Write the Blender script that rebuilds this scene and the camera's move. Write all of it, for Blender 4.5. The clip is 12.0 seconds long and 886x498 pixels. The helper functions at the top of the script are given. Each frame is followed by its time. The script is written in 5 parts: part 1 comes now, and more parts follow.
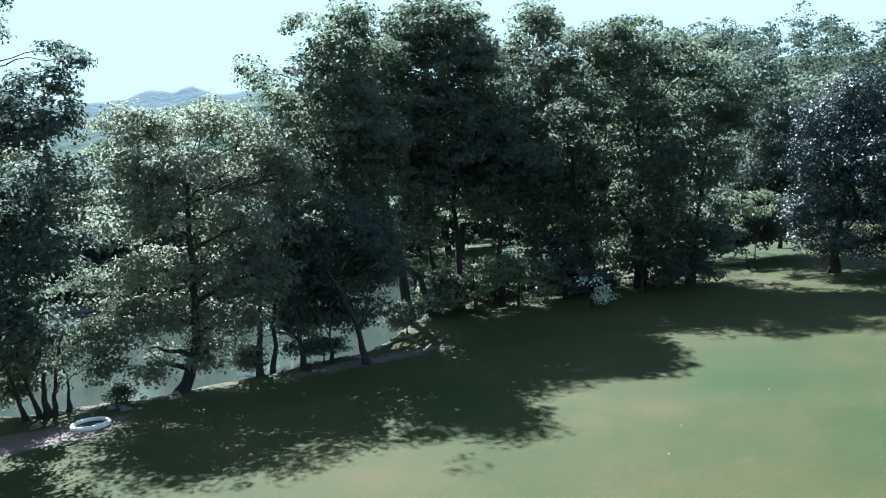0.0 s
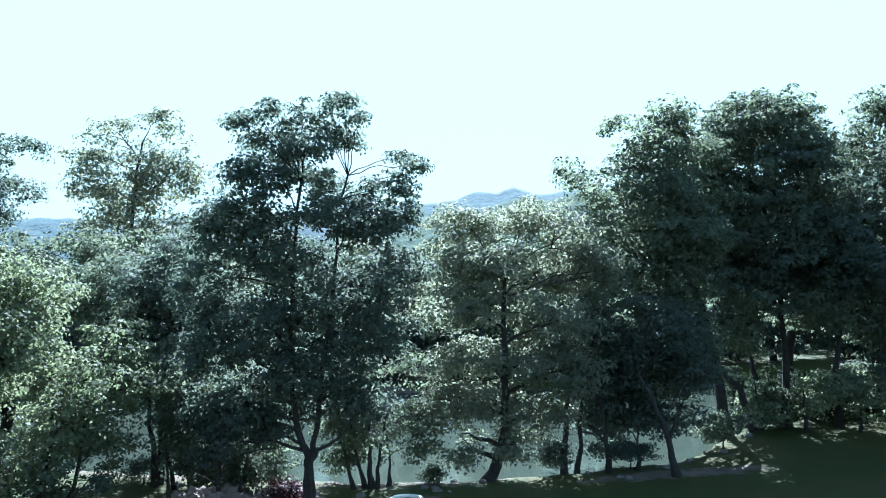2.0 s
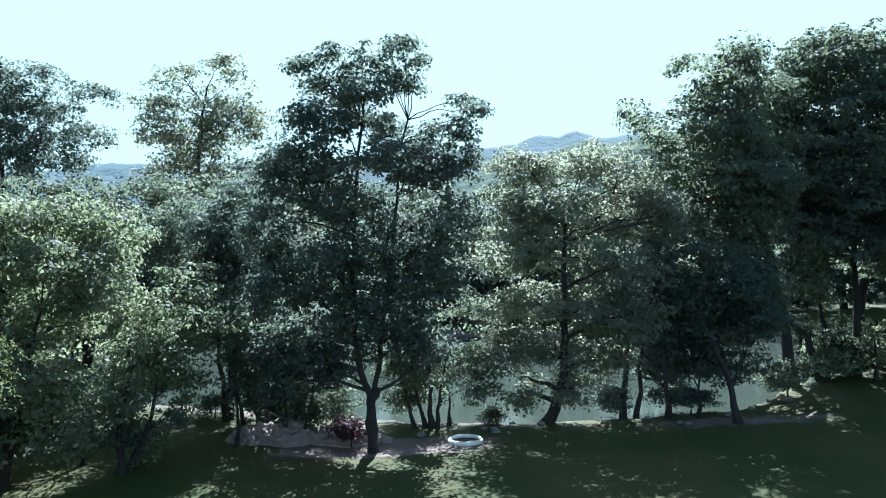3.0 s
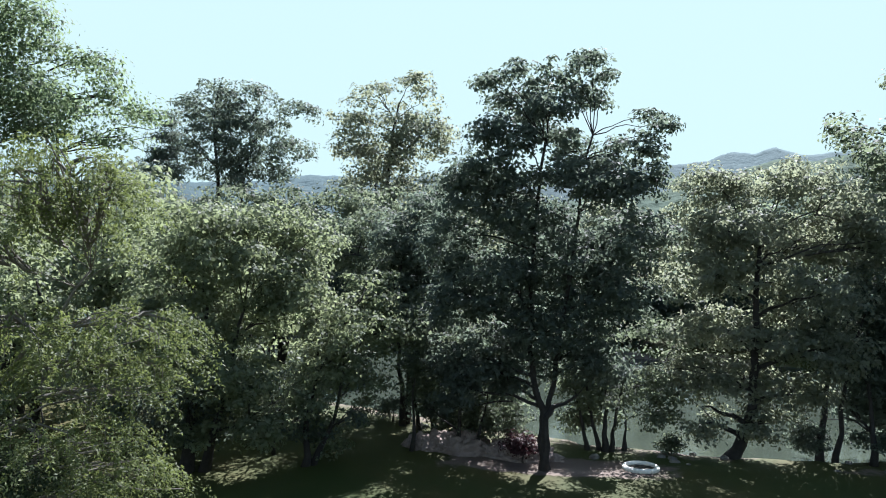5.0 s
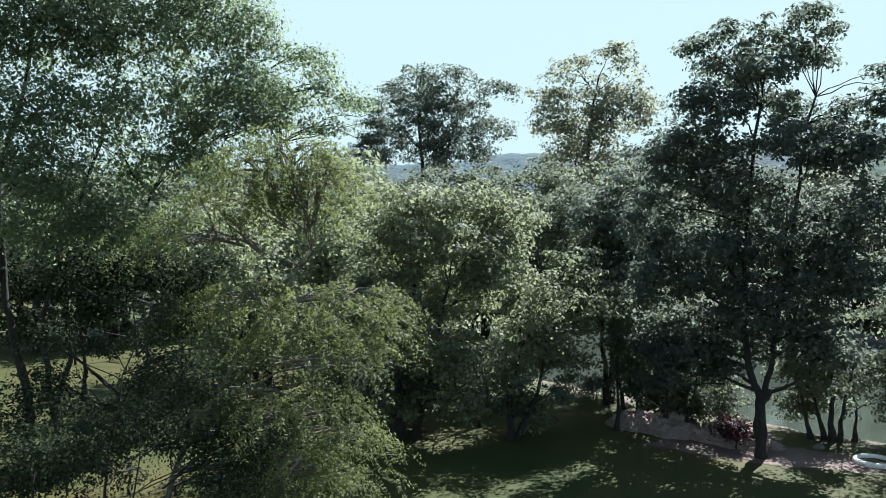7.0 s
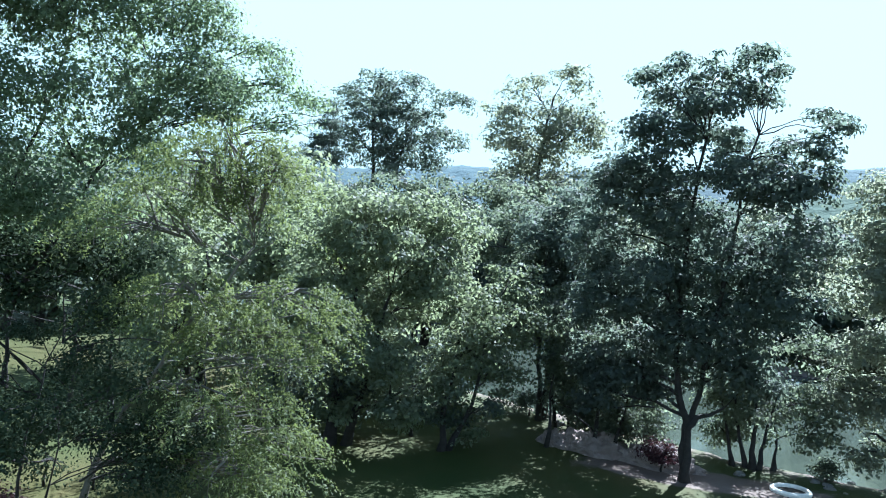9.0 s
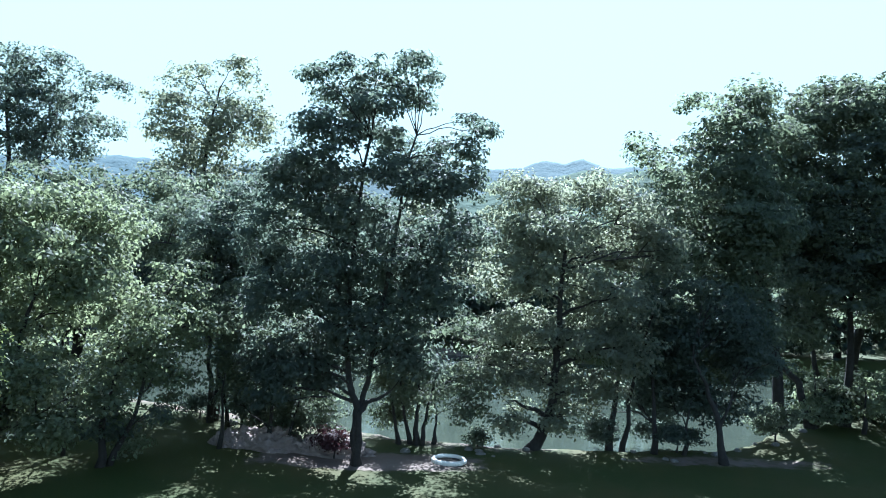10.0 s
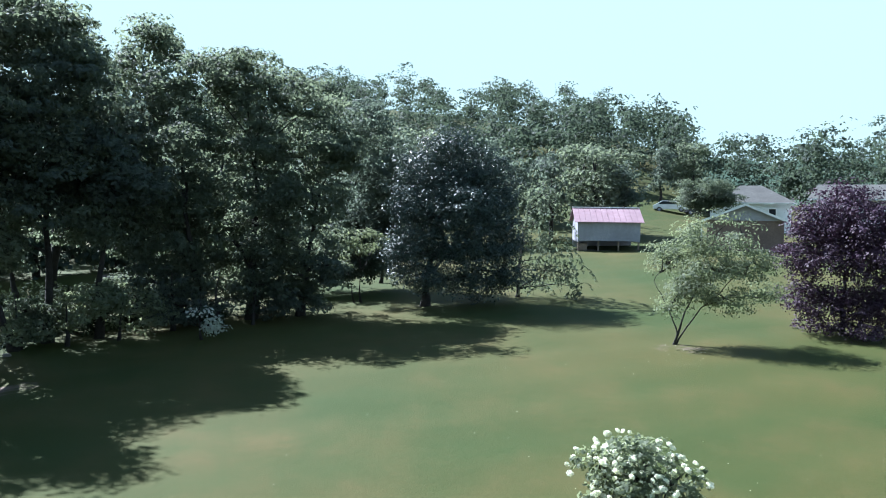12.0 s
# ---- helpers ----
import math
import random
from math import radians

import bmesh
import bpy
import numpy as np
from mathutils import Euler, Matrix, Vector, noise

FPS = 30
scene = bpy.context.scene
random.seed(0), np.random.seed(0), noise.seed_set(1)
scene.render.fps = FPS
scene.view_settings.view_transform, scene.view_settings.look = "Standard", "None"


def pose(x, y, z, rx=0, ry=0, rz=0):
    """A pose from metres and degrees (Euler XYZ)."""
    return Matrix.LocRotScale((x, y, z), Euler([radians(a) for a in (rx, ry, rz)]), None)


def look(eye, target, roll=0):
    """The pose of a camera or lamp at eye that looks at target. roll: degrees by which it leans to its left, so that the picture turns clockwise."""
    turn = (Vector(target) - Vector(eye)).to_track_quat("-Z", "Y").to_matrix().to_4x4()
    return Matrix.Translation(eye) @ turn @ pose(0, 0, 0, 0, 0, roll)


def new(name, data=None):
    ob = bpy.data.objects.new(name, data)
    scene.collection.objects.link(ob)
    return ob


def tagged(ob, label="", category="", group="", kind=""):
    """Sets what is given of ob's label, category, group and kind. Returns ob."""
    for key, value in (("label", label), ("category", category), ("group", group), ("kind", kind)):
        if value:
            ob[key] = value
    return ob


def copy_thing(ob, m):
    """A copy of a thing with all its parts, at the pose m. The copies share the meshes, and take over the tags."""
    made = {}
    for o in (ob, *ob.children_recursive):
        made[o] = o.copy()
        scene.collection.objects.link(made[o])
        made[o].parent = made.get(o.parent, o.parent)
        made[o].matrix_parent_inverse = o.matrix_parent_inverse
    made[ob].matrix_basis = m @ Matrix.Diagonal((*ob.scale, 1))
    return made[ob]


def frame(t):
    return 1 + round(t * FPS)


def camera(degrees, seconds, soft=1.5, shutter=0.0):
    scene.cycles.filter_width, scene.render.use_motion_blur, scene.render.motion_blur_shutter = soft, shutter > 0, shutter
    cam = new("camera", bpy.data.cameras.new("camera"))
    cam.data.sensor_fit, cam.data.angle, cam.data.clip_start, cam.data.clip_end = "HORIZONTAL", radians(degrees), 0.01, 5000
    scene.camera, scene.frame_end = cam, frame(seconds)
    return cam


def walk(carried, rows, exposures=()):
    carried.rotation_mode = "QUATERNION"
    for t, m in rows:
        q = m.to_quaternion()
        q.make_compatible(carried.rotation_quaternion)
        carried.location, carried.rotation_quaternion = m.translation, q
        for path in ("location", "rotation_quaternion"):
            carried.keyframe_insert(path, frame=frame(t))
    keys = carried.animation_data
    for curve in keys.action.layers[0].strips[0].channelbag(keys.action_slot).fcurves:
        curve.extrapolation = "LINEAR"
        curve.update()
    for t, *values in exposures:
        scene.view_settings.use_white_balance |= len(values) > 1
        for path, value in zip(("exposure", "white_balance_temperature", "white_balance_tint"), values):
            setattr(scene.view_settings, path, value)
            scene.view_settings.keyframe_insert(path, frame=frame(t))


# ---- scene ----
EYE = 6.4
cam = camera(60.0, 12.0, soft=1.0)
walk(cam, [
    (0, pose(0, 0, EYE, 85.01, 3.59, -12.57)),
    (0.2, pose(0, 0, EYE, 84.98, 1.19, -1.80)),
    (0.4, pose(0, 0, EYE, 84.96, -0.60, 6.24)),
    (0.5, pose(0, 0, EYE, 84.96, -0.77, 7.02)),
    (1, pose(0, 0, EYE, 88.24, -6.11, 7.18)),
    (1.5, pose(0, 0, EYE, 92.71, -5.76, 8.69)),
    (2, pose(0, 0, EYE, 93.35, 1.57, 10.39)),
    (2.5, pose(0, 0, EYE, 90.29, 3.13, 13.05)),
    (3, pose(0, 0, EYE, 89.33, 1.29, 14.86)),
    (3.2, pose(0, 0, EYE, 89.47, 0.19, 16.26)),
    (4.8, pose(0, 0, EYE, 91.24, -2.53, 26.59)),
    (5, pose(0, 0, EYE, 90.49, -0.95, 28.19)),
    (5.5, pose(0, 0, EYE, 88.85, 0.97, 32.86)),
    (6, pose(0, 0, EYE, 88.85, 0.26, 37.50)),
    (6.5, pose(0, 0, EYE, 88.51, -0.38, 40.83)),
    (7, pose(0, 0, EYE, 88.66, -0.06, 43.08)),
    (7.2, pose(0, 0, EYE, 88.95, -0.17, 44.05)),
    (8, pose(0, 0, EYE, 88.99, -1.88, 45.40)),
    (8.8, pose(0, 0, EYE, 89.04, -3.58, 41.95)),
    (9, pose(0, 0, EYE, 89.45, -4.31, 39.06)),
    (9.5, pose(0, 0, EYE, 90.67, -2.73, 23.84)),
    (10, pose(0, 0, EYE, 90.64, -3.20, 14.80)),
    (10.5, pose(0, 0, EYE, 89.46, -4.10, 0.66)),
    (11, pose(0, 0, EYE, 88.03, -2.27, -12.78)),
    (11.5, pose(0, 0, EYE, 87.16, -2.14, -26.87)),
    (12, pose(0, 0, EYE, 86.63, -0.71, -40.61)),
], exposures=[
    (0.0, 1.97, 5150, 4), (0.3, 2.15, 5000, 4), (0.6, 2.30, 4900, 5), (1.4, 2.28, 4850, 3), (2.1, 2.18, 4950, 3), (2.6, 2.05, 5080, 4), (3.2, 2.00, 5150, 5), (5.0, 1.66, 5850, 10), (6.5, 1.58, 5900, 10), (7.2, 1.67, 5850, 10), (9.1, 2.13, 5080, 4),
    (10.5, 2.06, 5050, 5), (12.0, 1.82, 5400, 7),
])

# ---------------------------------------------------------------- sky and sun
SUN_AZ, SUN_EL = -9.0, 45.0          # degrees from +y towards +x, and above the horizon
world = bpy.data.worlds.new("sky")
scene.world = world
world.use_nodes = True
wn = world.node_tree.nodes
sky = wn.new("ShaderNodeTexSky")
sky.sky_type = "NISHITA"
sky.sun_disc = False
sky.sun_elevation = radians(SUN_EL)
sky.sun_rotation = radians(SUN_AZ)
sky.air_density, sky.dust_density, sky.ozone_density = 1.3, 0.5, 1.0
wn["Background"].inputs["Strength"].default_value = 0.05
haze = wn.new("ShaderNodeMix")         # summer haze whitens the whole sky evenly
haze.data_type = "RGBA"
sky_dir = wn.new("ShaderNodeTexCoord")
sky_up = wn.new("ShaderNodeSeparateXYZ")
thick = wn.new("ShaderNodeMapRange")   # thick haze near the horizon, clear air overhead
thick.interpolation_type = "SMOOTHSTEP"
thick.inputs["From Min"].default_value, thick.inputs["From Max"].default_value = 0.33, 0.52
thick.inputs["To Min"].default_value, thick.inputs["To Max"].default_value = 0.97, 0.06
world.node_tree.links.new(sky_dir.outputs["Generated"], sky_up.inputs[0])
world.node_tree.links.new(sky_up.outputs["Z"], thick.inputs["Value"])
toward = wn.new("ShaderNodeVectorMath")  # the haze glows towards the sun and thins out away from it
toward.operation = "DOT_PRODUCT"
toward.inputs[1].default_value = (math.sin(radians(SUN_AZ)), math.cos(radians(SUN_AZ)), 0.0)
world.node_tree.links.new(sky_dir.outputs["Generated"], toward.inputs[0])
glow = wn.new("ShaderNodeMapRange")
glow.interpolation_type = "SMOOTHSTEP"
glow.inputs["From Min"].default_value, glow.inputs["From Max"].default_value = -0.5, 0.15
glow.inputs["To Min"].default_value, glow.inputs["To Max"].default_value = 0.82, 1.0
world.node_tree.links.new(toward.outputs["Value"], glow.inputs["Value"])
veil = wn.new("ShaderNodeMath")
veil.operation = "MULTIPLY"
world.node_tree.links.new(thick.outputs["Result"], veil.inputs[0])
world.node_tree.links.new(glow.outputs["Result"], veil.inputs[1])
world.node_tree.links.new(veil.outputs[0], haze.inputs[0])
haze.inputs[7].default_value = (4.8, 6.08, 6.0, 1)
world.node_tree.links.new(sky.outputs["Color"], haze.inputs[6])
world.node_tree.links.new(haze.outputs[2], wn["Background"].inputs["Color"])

sun_data = bpy.data.lights.new("sun", "SUN")
sun_data.energy = 5.0
sun_data.angle = radians(0.53)
sun_data.color = (1.0, 0.96, 0.925)
sun = new("sun", sun_data)
a, e = radians(SUN_AZ), radians(SUN_EL)
sun.matrix_world = look((60 * math.sin(a) * math.cos(e), 60 * math.cos(a) * math.cos(e), 60 * math.sin(e)), (0, 0, 0))


# ---------------------------------------------------------------- materials
def mat_base(name):
    m = bpy.data.materials.new(name)
    m.use_nodes = True
    t = m.node_tree
    return m, t, t.nodes["Principled BSDF"]


def mix_colour(t, fac, c1, c2):
    n = t.nodes.new("ShaderNodeMix")
    n.data_type = "RGBA"
    n.inputs[6].default_value = (*c1, 1) if not hasattr(c1, "is_linked") else (0, 0, 0, 1)
    n.inputs[7].default_value = (*c2, 1) if not hasattr(c2, "is_linked") else (0, 0, 0, 1)
    if hasattr(c1, "is_linked"):
        t.links.new(c1, n.inputs[6])
    if hasattr(c2, "is_linked"):
        t.links.new(c2, n.inputs[7])
    if hasattr(fac, "is_linked"):
        t.links.new(fac, n.inputs[0])
    else:
        n.inputs[0].default_value = fac
    return n.outputs[2]


def noise_tex(t, scale, detail=4.0, rough=0.55, coord="Object"):
    c = t.nodes.new("ShaderNodeTexCoord")
    n = t.nodes.new("ShaderNodeTexNoise")
    n.inputs["Scale"].default_value = scale
    n.inputs["Detail"].default_value = detail
    n.inputs["Roughness"].default_value = rough
    t.links.new(c.outputs[coord], n.inputs["Vector"])
    return n.outputs["Fac"]


def ramp(t, fac, lo, hi):
    n = t.nodes.new("ShaderNodeMapRange")
    n.inputs["From Min"].default_value, n.inputs["From Max"].default_value = lo, hi
    t.links.new(fac, n.inputs["Value"])
    return n.outputs["Result"]


def bump(t, bsdf, fac, strength, dist):
    n = t.nodes.new("ShaderNodeBump")
    n.inputs["Strength"].default_value, n.inputs["Distance"].default_value = strength, dist
    t.links.new(fac, n.inputs["Height"])
    t.links.new(n.outputs["Normal"], bsdf.inputs["Normal"])


def leaf_material(name, c1, c2, c3, rough=0.58, through_light=0.52, spec=0.24):
    """Leaves: three tints mixed leaf by leaf and over the crown, glossy, letting some light through."""
    m, t, b = mat_base(name)
    g = t.nodes.new("ShaderNodeNewGeometry")
    per = g.outputs["Random Per Island"]
    col = mix_colour(t, per, c1, c2)
    patch = ramp(t, noise_tex(t, 0.55, 3.0), 0.42, 0.66)
    col = mix_colour(t, patch, col, c3)
    t.links.new(col, b.inputs["Base Color"])
    b.inputs["Roughness"].default_value = rough
    b.inputs["Specular IOR Level"].default_value = spec
    tr = t.nodes.new("ShaderNodeBsdfTranslucent")
    warm = mix_colour(t, 0.5, col, (c3[0] * 2.3, c3[1] * 2.2, c3[2] * 1.7))
    t.links.new(warm, tr.inputs["Color"])
    mx = t.nodes.new("ShaderNodeMixShader")
    mx.inputs[0].default_value = through_light
    t.links.new(b.outputs[0], mx.inputs[1])
    t.links.new(tr.outputs[0], mx.inputs[2])
    t.links.new(mx.outputs[0], t.nodes["Material Output"].inputs["Surface"])
    return m


def plain(name, c1, c2, scale, rough=0.7, metal=0.0, bump_s=0.3, bump_d=0.01, fine=None):
    m, t, b = mat_base(name)
    f = noise_tex(t, scale, 5.0, 0.6)
    col = mix_colour(t, ramp(t, f, 0.35, 0.65), c1, c2)
    big = ramp(t, noise_tex(t, scale * 0.17, 3.0), 0.35, 0.75)
    dark = tuple(0.7 * (p + q) / 2 for p, q in zip(c1, c2))
    col = mix_colour(t, big, col, dark)
    t.links.new(col, b.inputs["Base Color"])
    b.inputs["Roughness"].default_value, b.inputs["Metallic"].default_value = rough, metal
    bump(t, b, noise_tex(t, fine or scale * 6, 4.0), bump_s, bump_d)
    return m


LEAF_DARK = leaf_material("leaf_dark_green", (0.045, 0.057, 0.050), (0.137, 0.169, 0.143), (0.088, 0.112, 0.097), through_light=0.65)
LEAF_MID = leaf_material("leaf_mid_green", (0.048, 0.063, 0.046), (0.149, 0.177, 0.132), (0.107, 0.131, 0.096), through_light=0.65)
LEAF_LIGHT = leaf_material("leaf_grey_green", (0.083, 0.097, 0.076), (0.222, 0.245, 0.196), (0.164, 0.183, 0.141), through_light=0.65)
LEAF_OLIVE = leaf_material("leaf_olive", (0.055, 0.074, 0.047), (0.233, 0.266, 0.182), (0.149, 0.178, 0.111), through_light=0.56)
LEAF_YELLOW = leaf_material("leaf_yellow_green", (0.037, 0.058, 0.021), (0.171, 0.205, 0.081), (0.104, 0.128, 0.047), through_light=0.44)
LEAF_TALL = leaf_material("leaf_fine_green", (0.041, 0.066, 0.040), (0.193, 0.248, 0.160), (0.119, 0.159, 0.097), through_light=0.62)
LEAF_PEAR = leaf_material("leaf_pear_glossy", (0.02, 0.036, 0.03), (0.048, 0.07, 0.06), (0.03, 0.05, 0.042), rough=0.5, through_light=0.08, spec=0.4)
LEAF_PURPLE = leaf_material("leaf_purple", (0.026, 0.013, 0.026), (0.066, 0.038, 0.066), (0.04, 0.02, 0.04), rough=0.6, through_light=0.2, spec=0.3)
LEAF_FAR = leaf_material("leaf_far_woods", (0.034, 0.05, 0.038), (0.066, 0.085, 0.066), (0.05, 0.068, 0.051), spec=0.15)
LEAF_RED = leaf_material("leaf_dull_red", (0.022, 0.010, 0.013), (0.060, 0.024, 0.030), (0.036, 0.015, 0.019), through_light=0.3)
PETAL = leaf_material("petal_white", (0.74, 0.76, 0.64), (0.86, 0.87, 0.77), (0.78, 0.79, 0.68), rough=0.6, through_light=0.25)
# leaves darkened in base colour to stand for deep shade under the trees
LEAF_SHADED = leaf_material("leaf_painted_shade", (0.018, 0.028, 0.016), (0.044, 0.060, 0.034), (0.03, 0.042, 0.024), rough=0.85, through_light=0.2, spec=0.05)
# near-white leaf colour imitates a beam of sun on the small shrub
LEAF_SUNLIT = leaf_material("leaf_painted_sunlight", (0.34, 0.38, 0.32), (0.58, 0.60, 0.54), (0.46, 0.50, 0.43), rough=0.6, through_light=0.4)
BARK = plain("bark_dark", (0.016, 0.014, 0.013), (0.040, 0.034, 0.030), 7.0, 0.95, bump_s=0.8, bump_d=0.03)
BARK_PALE = plain("bark_pale", (0.10, 0.09, 0.075), (0.20, 0.18, 0.155), 8.0, 0.85, bump_s=0.7, bump_d=0.02)


# ---------------------------------------------------------------- mesh helpers
def mesh_quads(name, quads, smooth=False):
    """A mesh from an (n, 4, 3) array of free quads."""
    n = len(quads)
    me = bpy.data.meshes.new(name)
    me.vertices.add(n * 4)
    me.vertices.foreach_set("co", np.ascontiguousarray(quads, dtype=np.float32).ravel())
    me.loops.add(n * 4)
    me.loops.foreach_set("vertex_index", np.arange(n * 4, dtype=np.int32))
    me.polygons.add(n)
    me.polygons.foreach_set("loop_start", np.arange(0, n * 4, 4, dtype=np.int32))
    me.update(calc_edges=True)
    return me


def empty_thing(name, loc, rz=0.0, **tags):
    ob = new(name)
    ob.empty_display_size = 0.2
    ob.matrix_world = pose(*loc, 0, 0, rz)
    return tagged(ob, **tags)


def part(name, bm, material, parent, label="", smooth=False):
    """Links a bmesh as one mesh object under a thing or a part."""
    me = bpy.data.meshes.new(name)
    bm.to_mesh(me)
    bm.free()
    if smooth:
        for p in me.polygons:
            p.use_smooth = True
    me.materials.append(material)
    ob = new(name, me)
    ob.parent = parent
    return tagged(ob, label=label)


def add_box(bm, x0, x1, y0, y1, z0, z1, bevel=0.0):
    r = bmesh.ops.create_cube(bm, size=1.0)
    m = Matrix.Translation(((x0 + x1) / 2, (y0 + y1) / 2, (z0 + z1) / 2)) @ Matrix.Diagonal((x1 - x0, y1 - y0, z1 - z0, 1))
    bmesh.ops.transform(bm, matrix=m, verts=r["verts"])
    if bevel:
        es = list({e for v in r["verts"] for e in v.link_edges})
        bmesh.ops.bevel(bm, geom=es, offset=bevel, segments=2, affect="EDGES")


def box(x0, x1, y0, y1, z0, z1, bevel=0.0):
    bm = bmesh.new()
    add_box(bm, x0, x1, y0, y1, z0, z1, bevel)
    return bm


def add_prism(bm, pts, y0, y1):
    """A prism: the outline pts (x, z) drawn from y0 to y1."""
    lo = [bm.verts.new((x, y0, z)) for x, z in pts]
    hi = [bm.verts.new((x, y1, z)) for x, z in pts]
    n = len(pts)
    bm.faces.new(lo)
    bm.faces.new(hi[::-1])
    for i in range(n):
        bm.faces.new((lo[(i + 1) % n], lo[i], hi[i], hi[(i + 1) % n]))
    bmesh.ops.recalc_face_normals(bm, faces=bm.faces[:])


def prism(pts, y0, y1):
    bm = bmesh.new()
    add_prism(bm, pts, y0, y1)
    return bm


def add_tube(bm, pts, radii, sides=7, wob=0.08, seed=0):
    """A tapered, slightly lumpy tube through pts."""
    rng = random.Random(seed)
    pts = [Vector(p) for p in pts]
    rings = []
    for i, p in enumerate(pts):
        d = (pts[min(i + 1, len(pts) - 1)] - pts[max(i - 1, 0)])
        d = d.normalized() if d.length > 1e-6 else Vector((0, 0, 1))
        u = d.cross(Vector((0.31, 0.95, 0.05))).normalized()
        v = d.cross(u)
        ring = []
        for k in range(sides):
            a = 2 * math.pi * k / sides
            r = radii[i] * (1 + rng.uniform(-wob, wob))
            ring.append(bm.verts.new(p + r * (math.cos(a) * u + math.sin(a) * v)))
        rings.append(ring)
    for r0, r1 in zip(rings, rings[1:]):
        for k in range(sides):
            bm.faces.new((r0[k], r0[(k + 1) % sides], r1[(k + 1) % sides], r1[k]))
    bm.faces.new(rings[0][::-1])
    bm.faces.new(rings[-1])


def bent(p, q, n, sag, rng):
    """Points from p to q, bowed upward by sag and a little crooked."""
    p, q = Vector(p), Vector(q)
    ln = (q - p).length
    out = []
    for i in range(n + 1):
        s = i / n
        w = p.lerp(q, s)
        w.z += sag * ln * math.sin(math.pi * s) * 0.5
        if 0 < i < n:
            w += Vector((rng.uniform(-1, 1), rng.uniform(-1, 1), rng.uniform(-1, 1))) * 0.035 * ln
        out.append(w)
    return out


# ---------------------------------------------------------------- lie of the land
NEAR_BANK = [(-100.2, 46.2), (-42.9, 31.5), (-16.4, 27.0), (-7.0, 26.2), (-3.0, 27.0), (0.0, 28.4), (3.6, 30.4), (7.0, 37.5), (11.0, 44.8), (16.1, 51.5), (23.2, 58.4), (30.3, 74.7)]
FAR_BANK = [(-97.4, 63.8), (-41.4, 52.9), (-16.1, 53.9), (0.0, 56.5), (10.0, 61.6), (23.2, 63.1), (30.5, 63.1)]
BANK_X, BANK_Y = np.array(NEAR_BANK).T
FARB_X, FARB_Y = np.array(FAR_BANK).T


def sstep(v, a, b):
    s = np.clip((v - a) / (b - a), 0, 1)
    return s * s * (3 - 2 * s)


def land(x, y):
    """Height of the ground: a lawn that climbs to the east, a pond, and wooded hills beyond."""
    x, y = np.asarray(x, float), np.asarray(y, float)
    z = 0.05 * (np.sqrt((np.clip(x, -200, 130) - 8) ** 2 + 4) + np.clip(x, -200, 130) - 8) / 2
    near = np.interp(x, BANK_X, BANK_Y) + 0.14 * np.sin(x * 1.7) + 0.08 * np.sin(x * 4.1)
    far = np.interp(x, FARB_X, FARB_Y)
    inside = np.minimum(y - near, far - y)
    z = z - 1.7 * sstep(inside, -0.5, 1.6)
    r, az = np.hypot(x, y), np.degrees(np.arctan2(x, y))
    up = np.interp(az, [-180, -83, -50, -17, 4, 18, 37, 48, 56, 60, 63, 70, 83, 180], [0, 0, 4, 6, 10, 27, 27, 22, 17, 5, 0, 3, 4, 0])
    z = z + up * sstep(r, 75, 228)
    return z


def ground_z(x, y):
    return float(land(x, y))


BLOBS = {}
BLOBS["fork_tip"] = [(-9.9, 21.3, 11.7, 0.45, 0.31), (-9.5, 21.5, 12.0, 0.43, 0.26), (-9.0, 21.7, 12.1, 0.38, 0.31), (-8.2, 22.0, 12.1, 0.49, 0.31), (-7.8, 22.2, 11.8, 0.43, 0.31), (-7.4, 22.3, 12.3, 0.31, 0.24), (-7.0, 22.4, 12.3, 0.28, 0.34), (-6.6, 22.5, 11.8, 0.22, 0.38), (-6.9, 22.5, 11.1, 0.43, 0.24), (-5.4, 22.9, 10.6, 0.38, 0.22), (-5.0, 23.0, 10.3, 0.27, 0.17), (-5.7, 22.8, 10.0, 0.51, 0.27), (-5.4, 22.9, 9.6, 0.48, 0.31)]
BLOBS["fork_top"] = [(-8.6, 22.0, 11.5, 0.66, 0.45), (-7.5, 22.4, 11.3, 0.59, 0.35), (-8.2, 22.1, 11.0, 0.70, 0.42), (-8.9, 21.9, 10.8, 0.63, 0.42), (-9.5, 21.6, 11.1, 0.52, 0.38), (-8.3, 22.1, 10.2, 0.76, 0.45), (-7.7, 22.3, 9.9, 0.69, 0.42), (-9.0, 21.8, 9.9, 0.66, 0.45), (-9.9, 21.4, 10.2, 0.78, 0.56), (-6.2, 22.8, 9.5, 0.86, 0.48), (-9.7, 21.5, 9.1, 1.22, 0.78), (-8.1, 22.2, 9.0, 1.22, 0.69), (-5.5, 23.0, 8.7, 0.72, 0.72), (-6.7, 22.6, 8.6, 1.12, 0.78)]
